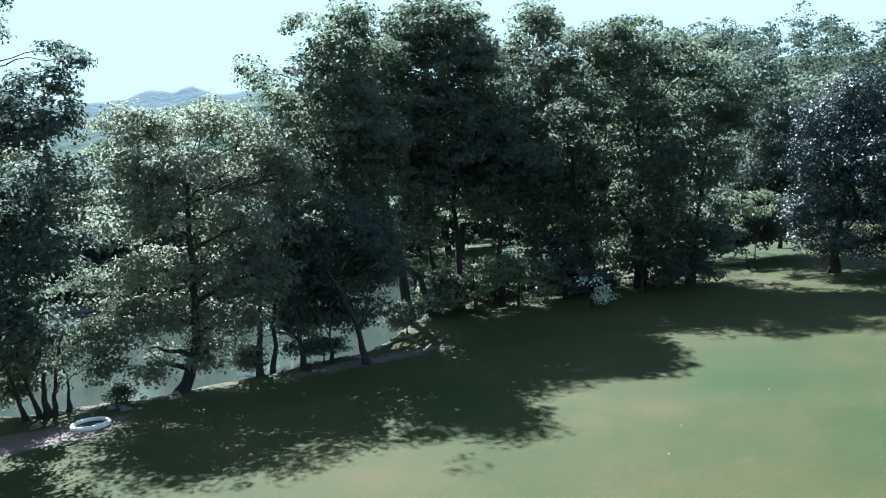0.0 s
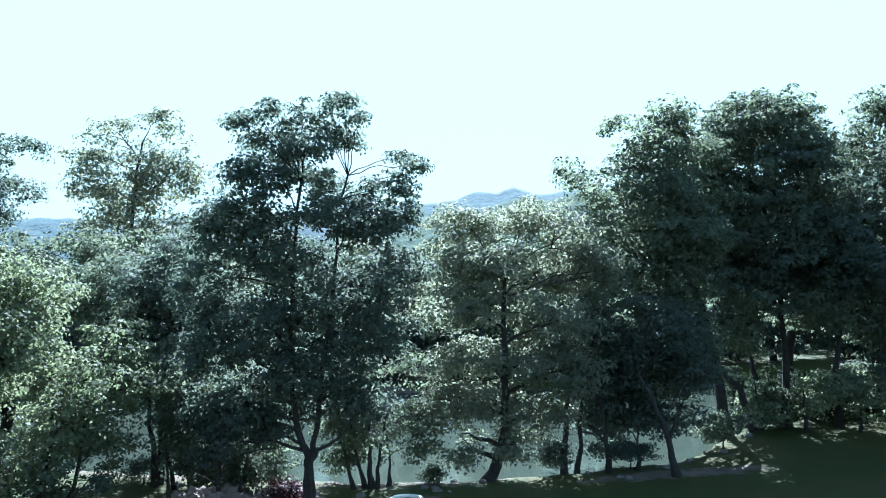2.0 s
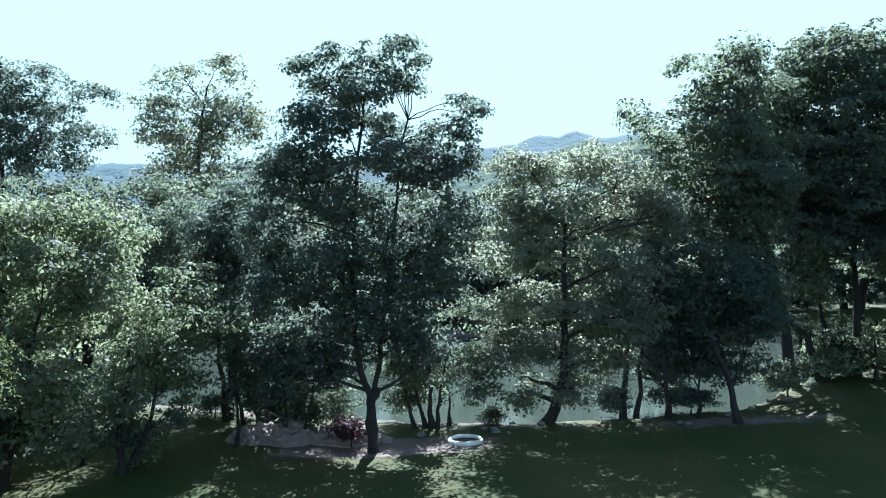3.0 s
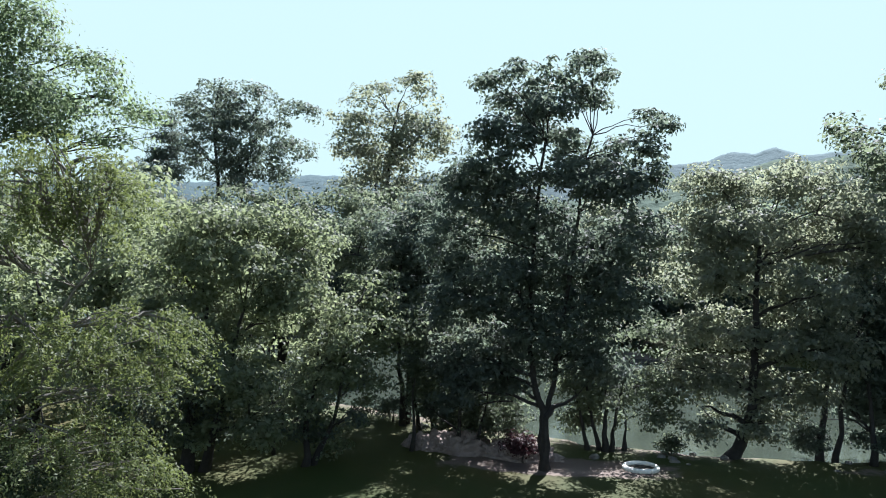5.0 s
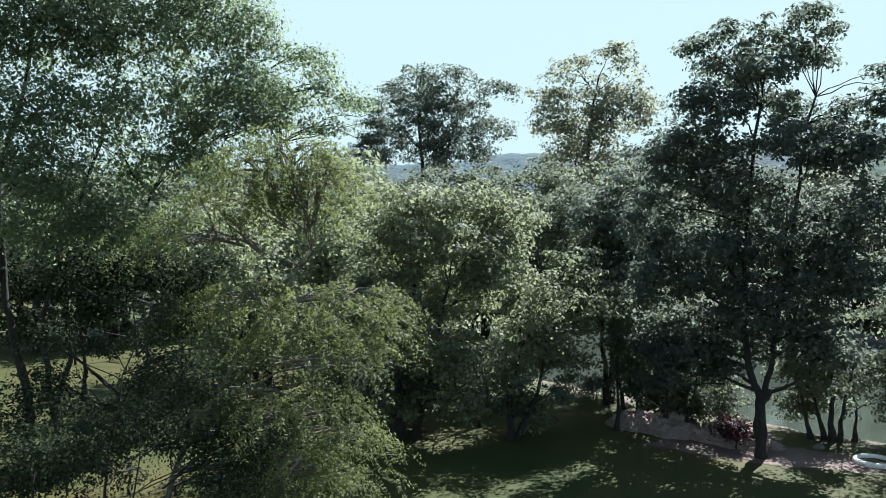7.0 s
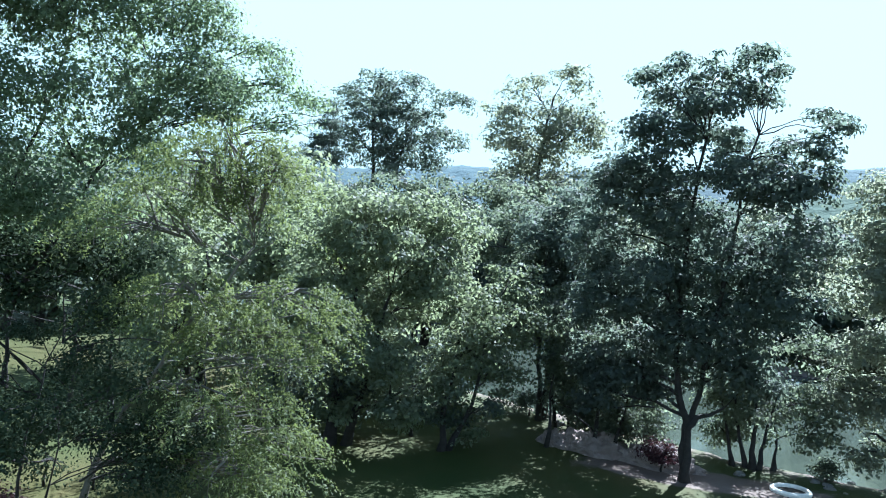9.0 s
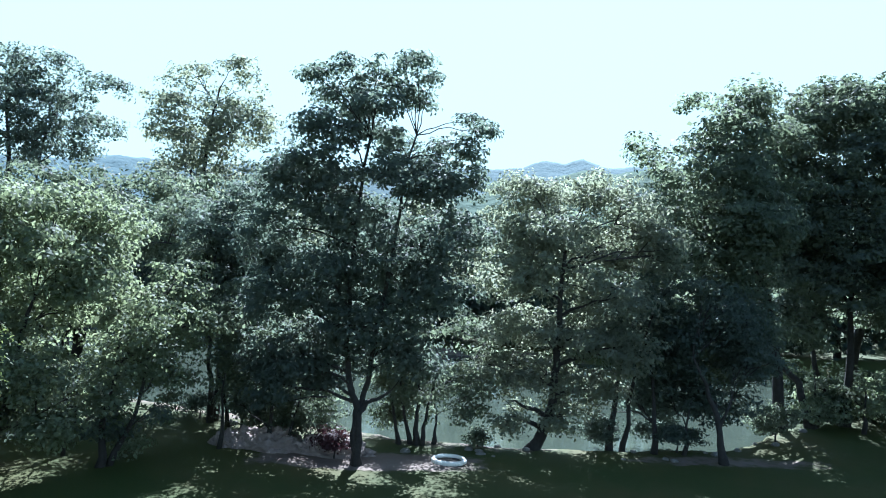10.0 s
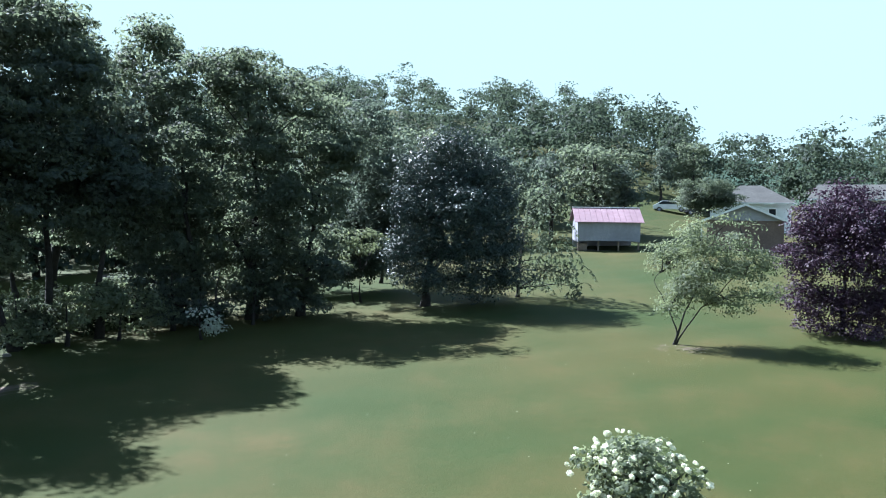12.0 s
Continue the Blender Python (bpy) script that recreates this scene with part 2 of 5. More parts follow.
BLOBS["fork_low"] = [(-10.6, 21.1, 8.4, 1.13, 0.96), (-8.9, 21.9, 7.6, 1.56, 0.96), (-11.0, 20.9, 6.8, 0.95, 1.04), (-5.9, 22.9, 7.0, 1.29, 0.94), (-7.7, 22.3, 6.3, 1.73, 1.04), (-9.6, 21.6, 5.6, 1.65, 1.13), (-10.8, 21.0, 4.9, 0.95, 1.04), (-6.3, 22.7, 5.3, 1.37, 0.95), (-8.1, 22.2, 4.2, 1.56, 0.87), (-9.8, 21.5, 3.6, 1.30, 0.78), (-10.9, 20.9, 3.2, 0.78, 0.78), (-6.7, 22.6, 3.9, 1.12, 0.69), (-10.1, 21.3, 2.8, 1.04, 0.55), (-7.2, 22.5, 3.1, 0.95, 0.52), (-9.0, 22.9, 3.0, 1.08, 0.51), (-9.8, 22.6, 2.2, 0.81, 0.51), (-11.1, 21.9, 2.0, 0.72, 0.54), (-6.7, 23.7, 2.9, 0.75, 0.47)]
BLOBS["rearleft"] = [(-27.4, 46.5, 18.7, 1.11, 0.99), (-27.0, 46.8, 16.9, 1.59, 1.39), (-29.7, 45.1, 17.3, 1.97, 1.18), (-31.2, 44.0, 15.9, 1.56, 1.17), (-28.6, 45.8, 15.6, 2.37, 1.58), (-30.9, 44.3, 14.0, 2.15, 1.17), (-27.2, 46.6, 14.1, 2.18, 1.39), (-29.2, 45.4, 12.6, 3.15, 1.38), (-25.9, 47.4, 14.8, 1.39, 1.59), (-29.8, 45.1, 11.0, 2.75, 1.57), (-27.1, 46.7, 11.1, 2.77, 1.58)]
BLOBS["mid"] = [(-37.3, 37.7, 16.8, 1.75, 1.09), (-35.8, 39.1, 17.2, 1.36, 0.85), (-38.3, 36.7, 16.1, 1.36, 1.16), (-36.3, 38.6, 15.5, 2.33, 1.36), (-33.7, 40.9, 15.7, 1.55, 1.09), (-33.3, 41.3, 16.3, 0.85, 0.54), (-37.4, 37.5, 14.3, 2.33, 1.36), (-35.2, 39.6, 14.0, 2.53, 1.36), (-33.7, 40.9, 13.6, 1.36, 1.16), (-36.3, 38.6, 12.6, 2.72, 1.17), (-38.5, 36.4, 13.0, 1.55, 1.16), (-34.4, 40.3, 12.0, 1.75, 0.97), (-36.9, 38.1, 11.2, 2.34, 0.97)]
BLOBS["bush"] = [(-16.5, 16.0, 7.1, 1.52, 0.59), (-15.3, 17.2, 7.2, 1.52, 0.59), (-14.2, 18.1, 6.6, 1.18, 0.76), (-17.2, 15.3, 6.2, 1.35, 0.84), (-15.9, 16.6, 6.0, 1.86, 0.85), (-14.5, 17.9, 5.4, 1.35, 0.85), (-16.7, 15.8, 4.7, 1.86, 0.85), (-15.3, 17.2, 4.4, 1.53, 0.93), (-16.2, 16.3, 3.3, 1.70, 0.93), (-17.4, 15.0, 3.9, 1.18, 0.84), (-15.5, 17.0, 2.5, 1.36, 0.85), (-16.5, 16.0, 1.6, 1.19, 0.76), (-15.1, 17.3, 1.3, 0.94, 0.60)]
BLOBS["bushb"] = [(-13.3, 20.0, 5.3, 1.05, 0.61), (-13.9, 19.6, 4.3, 1.23, 0.79), (-12.9, 20.3, 4.0, 0.78, 0.78), (-14.3, 19.3, 3.0, 1.23, 0.88), (-13.3, 20.0, 2.7, 1.05, 0.87), (-14.6, 19.1, 1.6, 1.15, 0.79), (-13.6, 19.8, 1.5, 0.79, 0.70), (-14.1, 19.4, 0.7, 0.88, 0.53)]
BLOBS["weep_top"] = [(-13.1, 9.5, 8.0, 0.88, 0.53), (-13.7, 8.7, 7.3, 1.04, 0.52), (-13.0, 9.7, 7.1, 0.94, 0.53), (-14.1, 7.9, 6.3, 1.02, 0.57), (-13.4, 9.0, 6.2, 1.16, 0.58), (-12.7, 10.1, 6.0, 0.71, 0.53), (-13.7, 8.7, 5.1, 1.16, 0.52), (-12.8, 9.9, 5.0, 1.06, 0.53), (-12.3, 10.6, 5.1, 0.71, 0.48), (-12.0, 10.9, 4.2, 0.48, 0.48), (-13.1, 9.5, 4.2, 1.17, 0.53), (-12.5, 8.8, 8.1, 0.77, 0.49), (-12.1, 9.4, 7.5, 0.67, 0.50), (-12.9, 8.3, 7.7, 0.65, 0.44)]
BLOBS["weep_skirt"] = [(-12.2, 10.0, 3.7, 0.81, 0.46), (-11.6, 10.8, 3.6, 0.35, 0.47), (-13.1, 8.8, 3.2, 1.14, 0.51), (-12.5, 9.6, 2.7, 1.04, 0.46), (-12.0, 10.3, 2.1, 0.70, 0.41), (-11.5, 10.9, 1.7, 0.53, 0.29), (-12.7, 9.4, 1.7, 1.15, 0.46), (-12.0, 10.3, 1.3, 0.70, 0.29)]
BLOBS["tall_top"] = [(-21.7, 5.9, 11.3, 1.26, 1.26), (-21.3, 7.3, 13.2, 1.74, 1.23), (-20.6, 9.1, 13.5, 1.96, 1.28), (-19.7, 10.9, 13.4, 1.72, 1.17), (-21.3, 7.3, 11.5, 1.60, 1.16), (-20.6, 8.9, 11.7, 1.66, 1.21), (-19.8, 10.6, 11.8, 1.56, 1.25), (-19.0, 12.1, 12.1, 0.96, 0.96), (-21.3, 7.3, 9.7, 1.46, 1.17), (-20.7, 8.8, 9.7, 1.66, 1.21), (-19.9, 10.5, 10.0, 1.56, 1.25), (-19.1, 11.9, 10.5, 1.12, 1.04)]
BLOBS["tall_low"] = [(-18.6, 12.7, 11.2, 0.64, 0.56), (-18.0, 13.5, 11.2, 0.81, 0.49), (-17.6, 14.0, 11.5, 0.41, 0.33), (-18.4, 13.0, 10.3, 0.97, 0.57), (-17.7, 13.9, 10.6, 0.49, 0.41), (-17.2, 14.5, 10.1, 0.66, 0.36), (-21.2, 7.5, 8.0, 1.47, 1.10), (-20.5, 9.3, 7.9, 1.53, 1.15), (-19.7, 10.9, 8.3, 1.26, 1.02), (-18.8, 12.3, 9.3, 0.96, 0.80), (-21.3, 7.3, 6.4, 1.32, 0.95), (-20.7, 8.8, 6.4, 1.36, 0.98), (-20.1, 10.2, 6.7, 1.09, 0.86), (-21.7, 5.9, 8.8, 1.26, 1.26), (-17.9, 12.6, 9.5, 0.94, 0.55), (-18.7, 11.3, 9.4, 0.85, 0.62), (-17.1, 13.7, 9.3, 0.64, 0.41)]
BLOBS["clump"] = [(-7.9, 26.0, 1.7, 1.10, 0.70), (-8.5, 25.8, 2.2, 0.80, 0.60), (-6.9, 26.3, 1.0, 0.60, 0.50), (-8.1, 26.0, 2.7, 0.96, 0.80), (-6.2, 26.5, 3.8, 0.80, 0.70), (-8.5, 25.9, 0.8, 0.60, 0.50), (-7.9, 26.0, 3.8, 1.00, 0.80), (-5.5, 26.6, 2.8, 0.70, 0.90), (-5.5, 26.6, 1.6, 0.64, 0.64), (-7.4, 25.8, 1.8, 0.88, 0.62), (-6.2, 26.1, 2.1, 0.87, 0.70), (-5.7, 26.2, 1.2, 0.62, 0.50), (-7.9, 25.6, 1.0, 0.43, 0.43)]
BLOBS["curved"] = [(-4.1, 27.2, 8.9, 1.61, 0.71), (-2.1, 27.4, 9.0, 1.79, 0.70), (-0.3, 27.5, 8.3, 1.38, 0.88), (-5.0, 27.0, 7.7, 1.21, 0.91), (-3.2, 27.3, 7.3, 2.01, 1.00), (-1.0, 27.5, 7.1, 1.78, 0.99), (0.7, 27.5, 6.9, 0.97, 1.07), (-4.7, 27.1, 5.8, 1.61, 1.01), (-2.7, 27.4, 5.6, 2.00, 1.00), (-0.6, 27.5, 5.3, 1.57, 0.98), (-4.0, 27.2, 4.1, 1.61, 0.90), (-2.0, 27.4, 4.0, 1.79, 0.89), (-0.5, 27.5, 3.5, 1.18, 0.88), (-4.9, 27.1, 2.6, 1.01, 0.85), (-3.3, 27.3, 2.5, 1.40, 0.76), (-1.5, 27.5, 2.1, 1.19, 0.75), (-4.5, 27.1, 1.3, 1.01, 0.70), (-4.4, 26.6, 0.9, 0.78, 0.52), (-2.5, 26.9, 1.1, 0.91, 0.61)]
BLOBS["thin"] = [(1.9, 28.9, 3.2, 1.01, 0.91), (2.7, 28.9, 4.1, 1.00, 0.90), (3.2, 28.8, 3.1, 0.70, 0.60), (1.4, 29.0, 4.2, 0.91, 1.02), (2.3, 28.9, 5.5, 1.01, 1.01), (2.4, 28.9, 1.9, 0.90, 0.80), (3.4, 28.8, 2.1, 0.79, 0.69), (3.9, 28.7, 3.4, 0.89, 0.98), (3.6, 28.8, 4.7, 0.99, 0.99)]
BLOBS["biga"] = [(1.6, 31.3, 12.9, 0.90, 0.64), (3.4, 31.2, 13.0, 1.03, 0.68), (2.6, 31.3, 11.8, 1.81, 1.03), (-0.2, 31.3, 11.1, 0.71, 0.53), (1.3, 31.3, 10.3, 1.58, 1.13), (3.5, 31.2, 10.2, 1.60, 1.25), (1.8, 31.3, 8.6, 2.04, 1.24), (3.8, 31.2, 8.2, 1.38, 1.38), (0.9, 31.3, 7.0, 1.81, 1.13), (2.8, 31.3, 6.3, 2.06, 1.25), (0.6, 31.3, 5.4, 1.36, 1.13), (1.9, 31.3, 4.5, 1.82, 1.14), (3.7, 31.2, 4.5, 1.38, 1.04), (0.7, 31.3, 3.3, 1.36, 0.90), (2.8, 31.3, 3.1, 1.38, 0.81), (4.9, 32.6, 10.3, 1.20, 1.30), (4.7, 32.5, 8.2, 1.20, 1.20), (5.2, 34.5, 12.0, 1.20, 1.00)]
BLOBS["bigb"] = [(7.5, 36.5, 14.5, 1.50, 0.76), (9.1, 36.1, 14.1, 1.22, 0.95), (6.5, 36.6, 13.5, 0.95, 0.95), (8.2, 36.3, 12.8, 2.18, 1.36), (10.0, 35.8, 12.5, 1.36, 1.36), (7.4, 36.5, 10.6, 2.19, 1.64), (9.9, 35.9, 10.1, 1.91, 1.64), (8.1, 36.4, 8.2, 2.46, 1.64), (10.4, 35.7, 7.7, 1.64, 1.50), (7.1, 36.5, 6.2, 1.92, 1.51), (9.5, 36.0, 5.7, 2.19, 1.37), (6.6, 36.6, 4.3, 1.65, 1.10), (10.8, 35.6, 5.3, 1.64, 1.10), (5.8, 36.7, 11.6, 0.95, 1.36), (6.0, 36.7, 9.2, 1.23, 1.64)]
BLOBS["bigc"] = [(14.2, 39.3, 14.9, 1.22, 0.76), (14.9, 39.0, 14.0, 1.21, 1.06), (13.6, 39.5, 13.4, 1.22, 1.22), (14.4, 39.2, 11.9, 1.82, 1.52), (14.2, 39.3, 10.1, 1.82, 1.52), (13.5, 39.5, 8.2, 1.53, 1.53), (12.6, 39.9, 12.0, 1.23, 1.53), (12.7, 39.8, 9.7, 1.38, 1.83), (12.3, 37.5, 9.7, 1.04, 1.30), (12.4, 37.5, 7.0, 1.30, 1.45), (12.6, 37.4, 4.4, 1.16, 1.30)]
BLOBS["dome"] = [(17.0, 35.7, 13.2, 1.55, 0.71), (18.7, 34.8, 12.8, 1.67, 0.78), (15.5, 36.3, 12.2, 1.71, 1.14), (17.3, 35.5, 11.7, 2.25, 1.27), (19.7, 34.3, 11.7, 1.94, 1.25), (21.0, 33.4, 11.1, 1.37, 1.23), (15.1, 36.5, 9.6, 2.29, 1.72), (17.6, 35.4, 9.4, 2.54, 1.69), (20.0, 34.1, 9.2, 2.21, 1.66), (21.5, 33.1, 9.0, 1.22, 1.36), (14.7, 36.7, 6.8, 2.58, 1.72), (17.5, 35.4, 6.6, 2.83, 1.70), (20.1, 34.0, 6.7, 2.49, 1.66), (14.2, 36.8, 4.4, 2.59, 1.59), (16.8, 35.7, 4.3, 2.85, 1.42), (19.5, 34.3, 4.2, 2.51, 1.39), (20.8, 33.6, 5.4, 1.38, 1.38), (15.4, 36.4, 2.5, 3.16, 1.15), (18.6, 34.8, 2.4, 2.81, 1.13)]
BLOBS["lightshrub"] = [(24.3, 35.4, 4.2, 1.33, 0.74), (23.7, 35.9, 3.1, 0.74, 0.65), (24.9, 35.0, 3.8, 0.73, 0.53)]
BLOBS["whiteshrub"] = [(13.7, 32.2, 2.3, 0.43, 0.31), (13.6, 32.2, 1.6, 0.54, 0.41), (14.2, 32.0, 0.9, 0.36, 0.33), (13.2, 32.4, 1.2, 0.31, 0.31)]
BLOBS["pear"] = [(26.9, 30.6, 9.5, 1.79, 0.96), (25.8, 31.6, 8.2, 1.94, 1.26), (28.0, 29.6, 8.2, 1.85, 1.25), (25.2, 32.1, 6.4, 1.50, 1.35), (27.2, 30.4, 6.1, 2.70, 1.65), (28.7, 29.0, 6.2, 1.35, 1.50), (25.5, 31.9, 4.3, 1.80, 1.35), (27.7, 30.0, 4.0, 2.56, 1.50), (28.9, 28.7, 4.4, 1.35, 1.35), (25.7, 31.7, 2.5, 1.81, 0.96), (27.9, 29.8, 2.2, 2.41, 0.84), (29.2, 28.5, 2.6, 1.05, 0.75), (24.7, 32.5, 3.7, 0.90, 0.90), (27.0, 30.6, 7.6, 2.10, 1.50)]
BLOBS["weepsmall"] = [(32.1, 28.9, 6.8, 1.26, 1.26), (31.7, 29.4, 4.9, 1.42, 1.20), (32.6, 28.3, 4.2, 1.32, 1.10), (31.5, 29.6, 3.2, 1.27, 0.95), (33.1, 27.8, 2.7, 1.13, 0.94), (32.2, 28.9, 2.2, 1.58, 0.76), (33.4, 27.4, 1.8, 0.57, 0.63)]
BLOBS["small"] = [(27.2, 16.2, 5.0, 1.32, 0.62), (27.9, 14.9, 5.3, 0.87, 0.54), (26.6, 17.1, 4.3, 0.89, 0.63), (27.5, 15.6, 3.9, 1.54, 0.66), (28.1, 14.5, 4.2, 0.97, 0.65), (27.0, 16.5, 3.2, 1.11, 0.67), (27.7, 15.2, 2.8, 1.10, 0.61), (28.3, 14.1, 3.0, 0.65, 0.65), (26.6, 17.0, 2.5, 0.63, 0.49), (27.4, 15.8, 5.7, 1.10, 0.48)]
BLOBS["purple"] = [(32.3, 13.0, 6.6, 1.59, 0.79), (31.9, 13.9, 5.7, 1.27, 0.92), (32.6, 12.1, 5.7, 1.34, 1.01), (31.7, 14.3, 4.3, 1.05, 0.93), (32.4, 12.7, 4.4, 1.59, 1.02), (32.9, 11.5, 4.4, 1.33, 1.33), (31.9, 14.0, 2.7, 1.16, 0.93), (32.5, 12.5, 2.6, 1.59, 0.79), (32.9, 11.2, 2.7, 1.33, 1.11), (33.0, 11.0, 5.8, 1.10, 1.32), (32.2, 13.2, 5.3, 1.37, 1.14), (32.0, 13.6, 1.5, 1.04, 0.58), (32.6, 12.1, 1.6, 1.35, 0.50)]
BLOBS["farround"] = [(68.9, 40.6, 8.2, 2.33, 1.22), (68.3, 41.7, 7.2, 1.68, 1.12), (69.7, 39.2, 7.3, 1.66, 1.10), (68.9, 40.6, 6.8, 2.50, 0.78)]
BLOBS["under_a"] = [(-11.0, 24.1, 2.6, 1.15, 0.86), (-11.9, 23.7, 3.3, 0.95, 0.95), (-10.6, 24.3, 1.5, 0.96, 0.67), (-11.6, 23.8, 1.6, 0.86, 0.76), (-11.9, 23.7, 0.7, 0.76, 0.53), (-12.8, 23.2, 2.4, 0.85, 1.13), (-13.5, 22.8, 4.0, 0.94, 1.12), (-12.9, 23.1, 1.0, 0.75, 0.57)]
BLOBS["under_b"] = [(0.3, 30.0, 2.7, 1.17, 1.17), (-0.4, 30.0, 1.4, 1.07, 0.75), (1.0, 30.0, 1.5, 0.84, 0.95), (2.0, 29.9, 1.8, 0.84, 0.84), (-1.0, 30.0, 0.7, 0.75, 0.60), (0.5, 30.0, 0.6, 0.85, 0.47)]
BLOBS["under_c"] = [(10.4, 35.1, 2.0, 1.7, 0.89), (7.5, 35.9, 1.0, 1.42, 0.68), (11.9, 34.6, 1.7, 1.58, 1.06), (9.0, 35.6, 1.2, 1.13, 0.62)]
BLOBS["under_d"] = [(13.0, 35.7, 2.5, 1.67, 1.11), (14.3, 35.2, 1.2, 1.94, 0.78), (16.8, 34.1, 1.3, 2.19, 0.68), (19.1, 32.9, 1.7, 1.61, 0.67), (20.3, 32.1, 3.1, 1.06, 1.06)]
BLOBS["fill_c"] = [(7.4, 35.8, 7.0, 2.38, 1.94), (9.5, 35.3, 7.0, 2.52, 1.93), (7.7, 35.7, 9.6, 2.39, 2.09), (11.4, 34.7, 7.1, 2.26, 2.05), (6.3, 35.9, 8.5, 1.82, 2.09), (11.0, 34.9, 9.6, 1.98, 1.65), (9.3, 35.3, 11.8, 1.42, 1.26), (5.7, 36.6, 11.8, 1.03, 1.22), (5.6, 36.6, 9.7, 1.22, 1.35), (5.8, 36.5, 7.0, 1.22, 1.36), (6.0, 36.5, 4.8, 1.09, 1.09)]
BLOBS["thicket"] = [(-23.8, 7.8, 5.2, 1.45, 0.97), (-23.1, 9.5, 5.0, 1.51, 1.00), (-22.4, 11.0, 5.3, 1.21, 0.95), (-23.8, 7.8, 3.6, 0.97, 0.57), (-22.6, 10.7, 3.6, 1.03, 0.69), (-22.0, 11.9, 3.8, 0.87, 0.87), (-21.7, 12.3, 5.1, 1.06, 0.88), (-23.2, 9.3, 3.9, 1.00, 0.59), (-24.1, 6.5, 5.3, 1.25, 1.25)]
BLOBS["conifer"] = [(-35.6, 32.3, 14.4, 0.25, 0.49), (-35.6, 32.1, 13.7, 0.56, 0.42), (-35.7, 32.0, 13.0, 0.88, 0.49), (-35.8, 31.9, 12.1, 1.19, 0.56), (-35.9, 31.9, 11.1, 1.47, 0.63)]
BLOBS["midlow"] = [(-34.1, 27.8, 9.9, 1.92, 1.44), (-32.4, 29.8, 9.1, 1.94, 0.97), (-30.1, 32.0, 9.1, 2.26, 0.84), (-27.7, 34.2, 9.1, 2.26, 0.97), (-25.7, 35.7, 9.3, 1.92, 1.03), (-23.9, 37.0, 8.9, 1.91, 1.27), (-33.3, 28.8, 8.0, 2.25, 1.29), (-30.6, 31.6, 7.8, 2.59, 1.13), (-27.2, 34.6, 7.7, 2.58, 1.29), (-24.6, 36.5, 7.2, 2.24, 1.28)]
BLOBS["slimb"] = [(-17.0, 25.9, 5.3, 1.30, 1.41), (-16.0, 26.6, 6.5, 1.32, 1.32), (-17.4, 25.7, 3.6, 0.86, 1.08), (-15.7, 26.7, 4.1, 1.32, 1.32), (-17.1, 25.9, 7.1, 1.30, 1.08), (-18.4, 25.0, 6.5, 1.27, 0.85)]
BLOBS["gap_fill"] = [(26.8, 38.6, 11.4, 2.24, 1.44), (28.1, 37.7, 9.5, 1.89, 1.58), (26.7, 38.7, 7.9, 1.93, 1.93), (28.2, 37.6, 7.0, 1.90, 1.58), (27.0, 38.4, 5.3, 1.92, 1.44), (28.5, 37.4, 4.5, 1.58, 1.42), (25.6, 39.4, 3.3, 1.63, 1.46), (27.4, 38.2, 2.8, 1.92, 0.96)]
BLOBS["gap_low"] = [(22.1, 41.5, 3.6, 2.03, 1.69), (24.4, 40.2, 2.1, 2.06, 1.10), (26.4, 38.9, 2.4, 1.73, 1.24), (27.2, 38.3, 4.3, 1.72, 1.72), (25.5, 39.5, 5.0, 2.06, 1.37), (23.8, 40.5, 5.0, 2.04, 1.36)]
BLOBS["under_e"] = [(-18.5, 15.7, 1.3, 0.95, 0.76), (-17.7, 16.6, 1.2, 1.05, 0.73), (-16.7, 17.5, 1.1, 1.05, 0.67), (-15.7, 18.5, 1.3, 0.95, 0.67), (-14.9, 19.2, 1.1, 0.86, 0.54), (-18.8, 15.4, 2.2, 0.85, 0.75), (-13.9, 19.9, 1.3, 0.76, 0.57), (-17.2, 17.1, 2.0, 1.14, 0.76), (-16.1, 18.2, 2.4, 1.13, 0.76)]

# ---------------------------------------------------------------- ground, pond, distance
def ground_material():
    m, t, b = mat_base("lawn_and_earth")
    big = ramp(t, noise_tex(t, 0.09, 4.0), 0.36, 0.66)
    mid = ramp(t, noise_tex(t, 0.7, 5.0, 0.6), 0.3, 0.7)
    fine = noise_tex(t, 28.0, 4.0, 0.7)
    grass = mix_colour(t, big, (0.033, 0.048, 0.009), (0.080, 0.062, 0.016))
    grass = mix_colour(t, ramp(t, fine, 0.3, 0.75), grass, (0.023, 0.040, 0.006))
    worn = mix_colour(t, mid, (0.043, 0.055, 0.012), (0.093, 0.066, 0.022))
    grass = mix_colour(t, ramp(t, noise_tex(t, 0.17, 6.0, 0.65), 0.42, 0.8), grass, worn)
    earth = mix_colour(t, mid, (0.115, 0.082, 0.066), (0.19, 0.145, 0.12))
    earth = mix_colour(t, ramp(t, fine, 0.45, 0.8), earth, (0.13, 0.10, 0.08))
    at = t.nodes.new("ShaderNodeAttribute")
    at.attribute_name = "bare"
    edge = t.nodes.new("ShaderNodeMath")
    edge.operation = "ADD"
    t.links.new(at.outputs["Fac"], edge.inputs[0])
    t.links.new(ramp(t, noise_tex(t, 1.6, 6.0, 0.7), 0.2, 1.4), edge.inputs[1])
    mask = ramp(t, edge.outputs[0], 0.62, 0.82)
    t.links.new(mix_colour(t, mask, grass, earth), b.inputs["Base Color"])
    b.inputs["Roughness"].default_value = 0.85
    b.inputs["Specular IOR Level"].default_value = 0.2
    bump(t, b, noise_tex(t, 7.0, 8.0, 0.8), 0.45, 0.06)
    return m


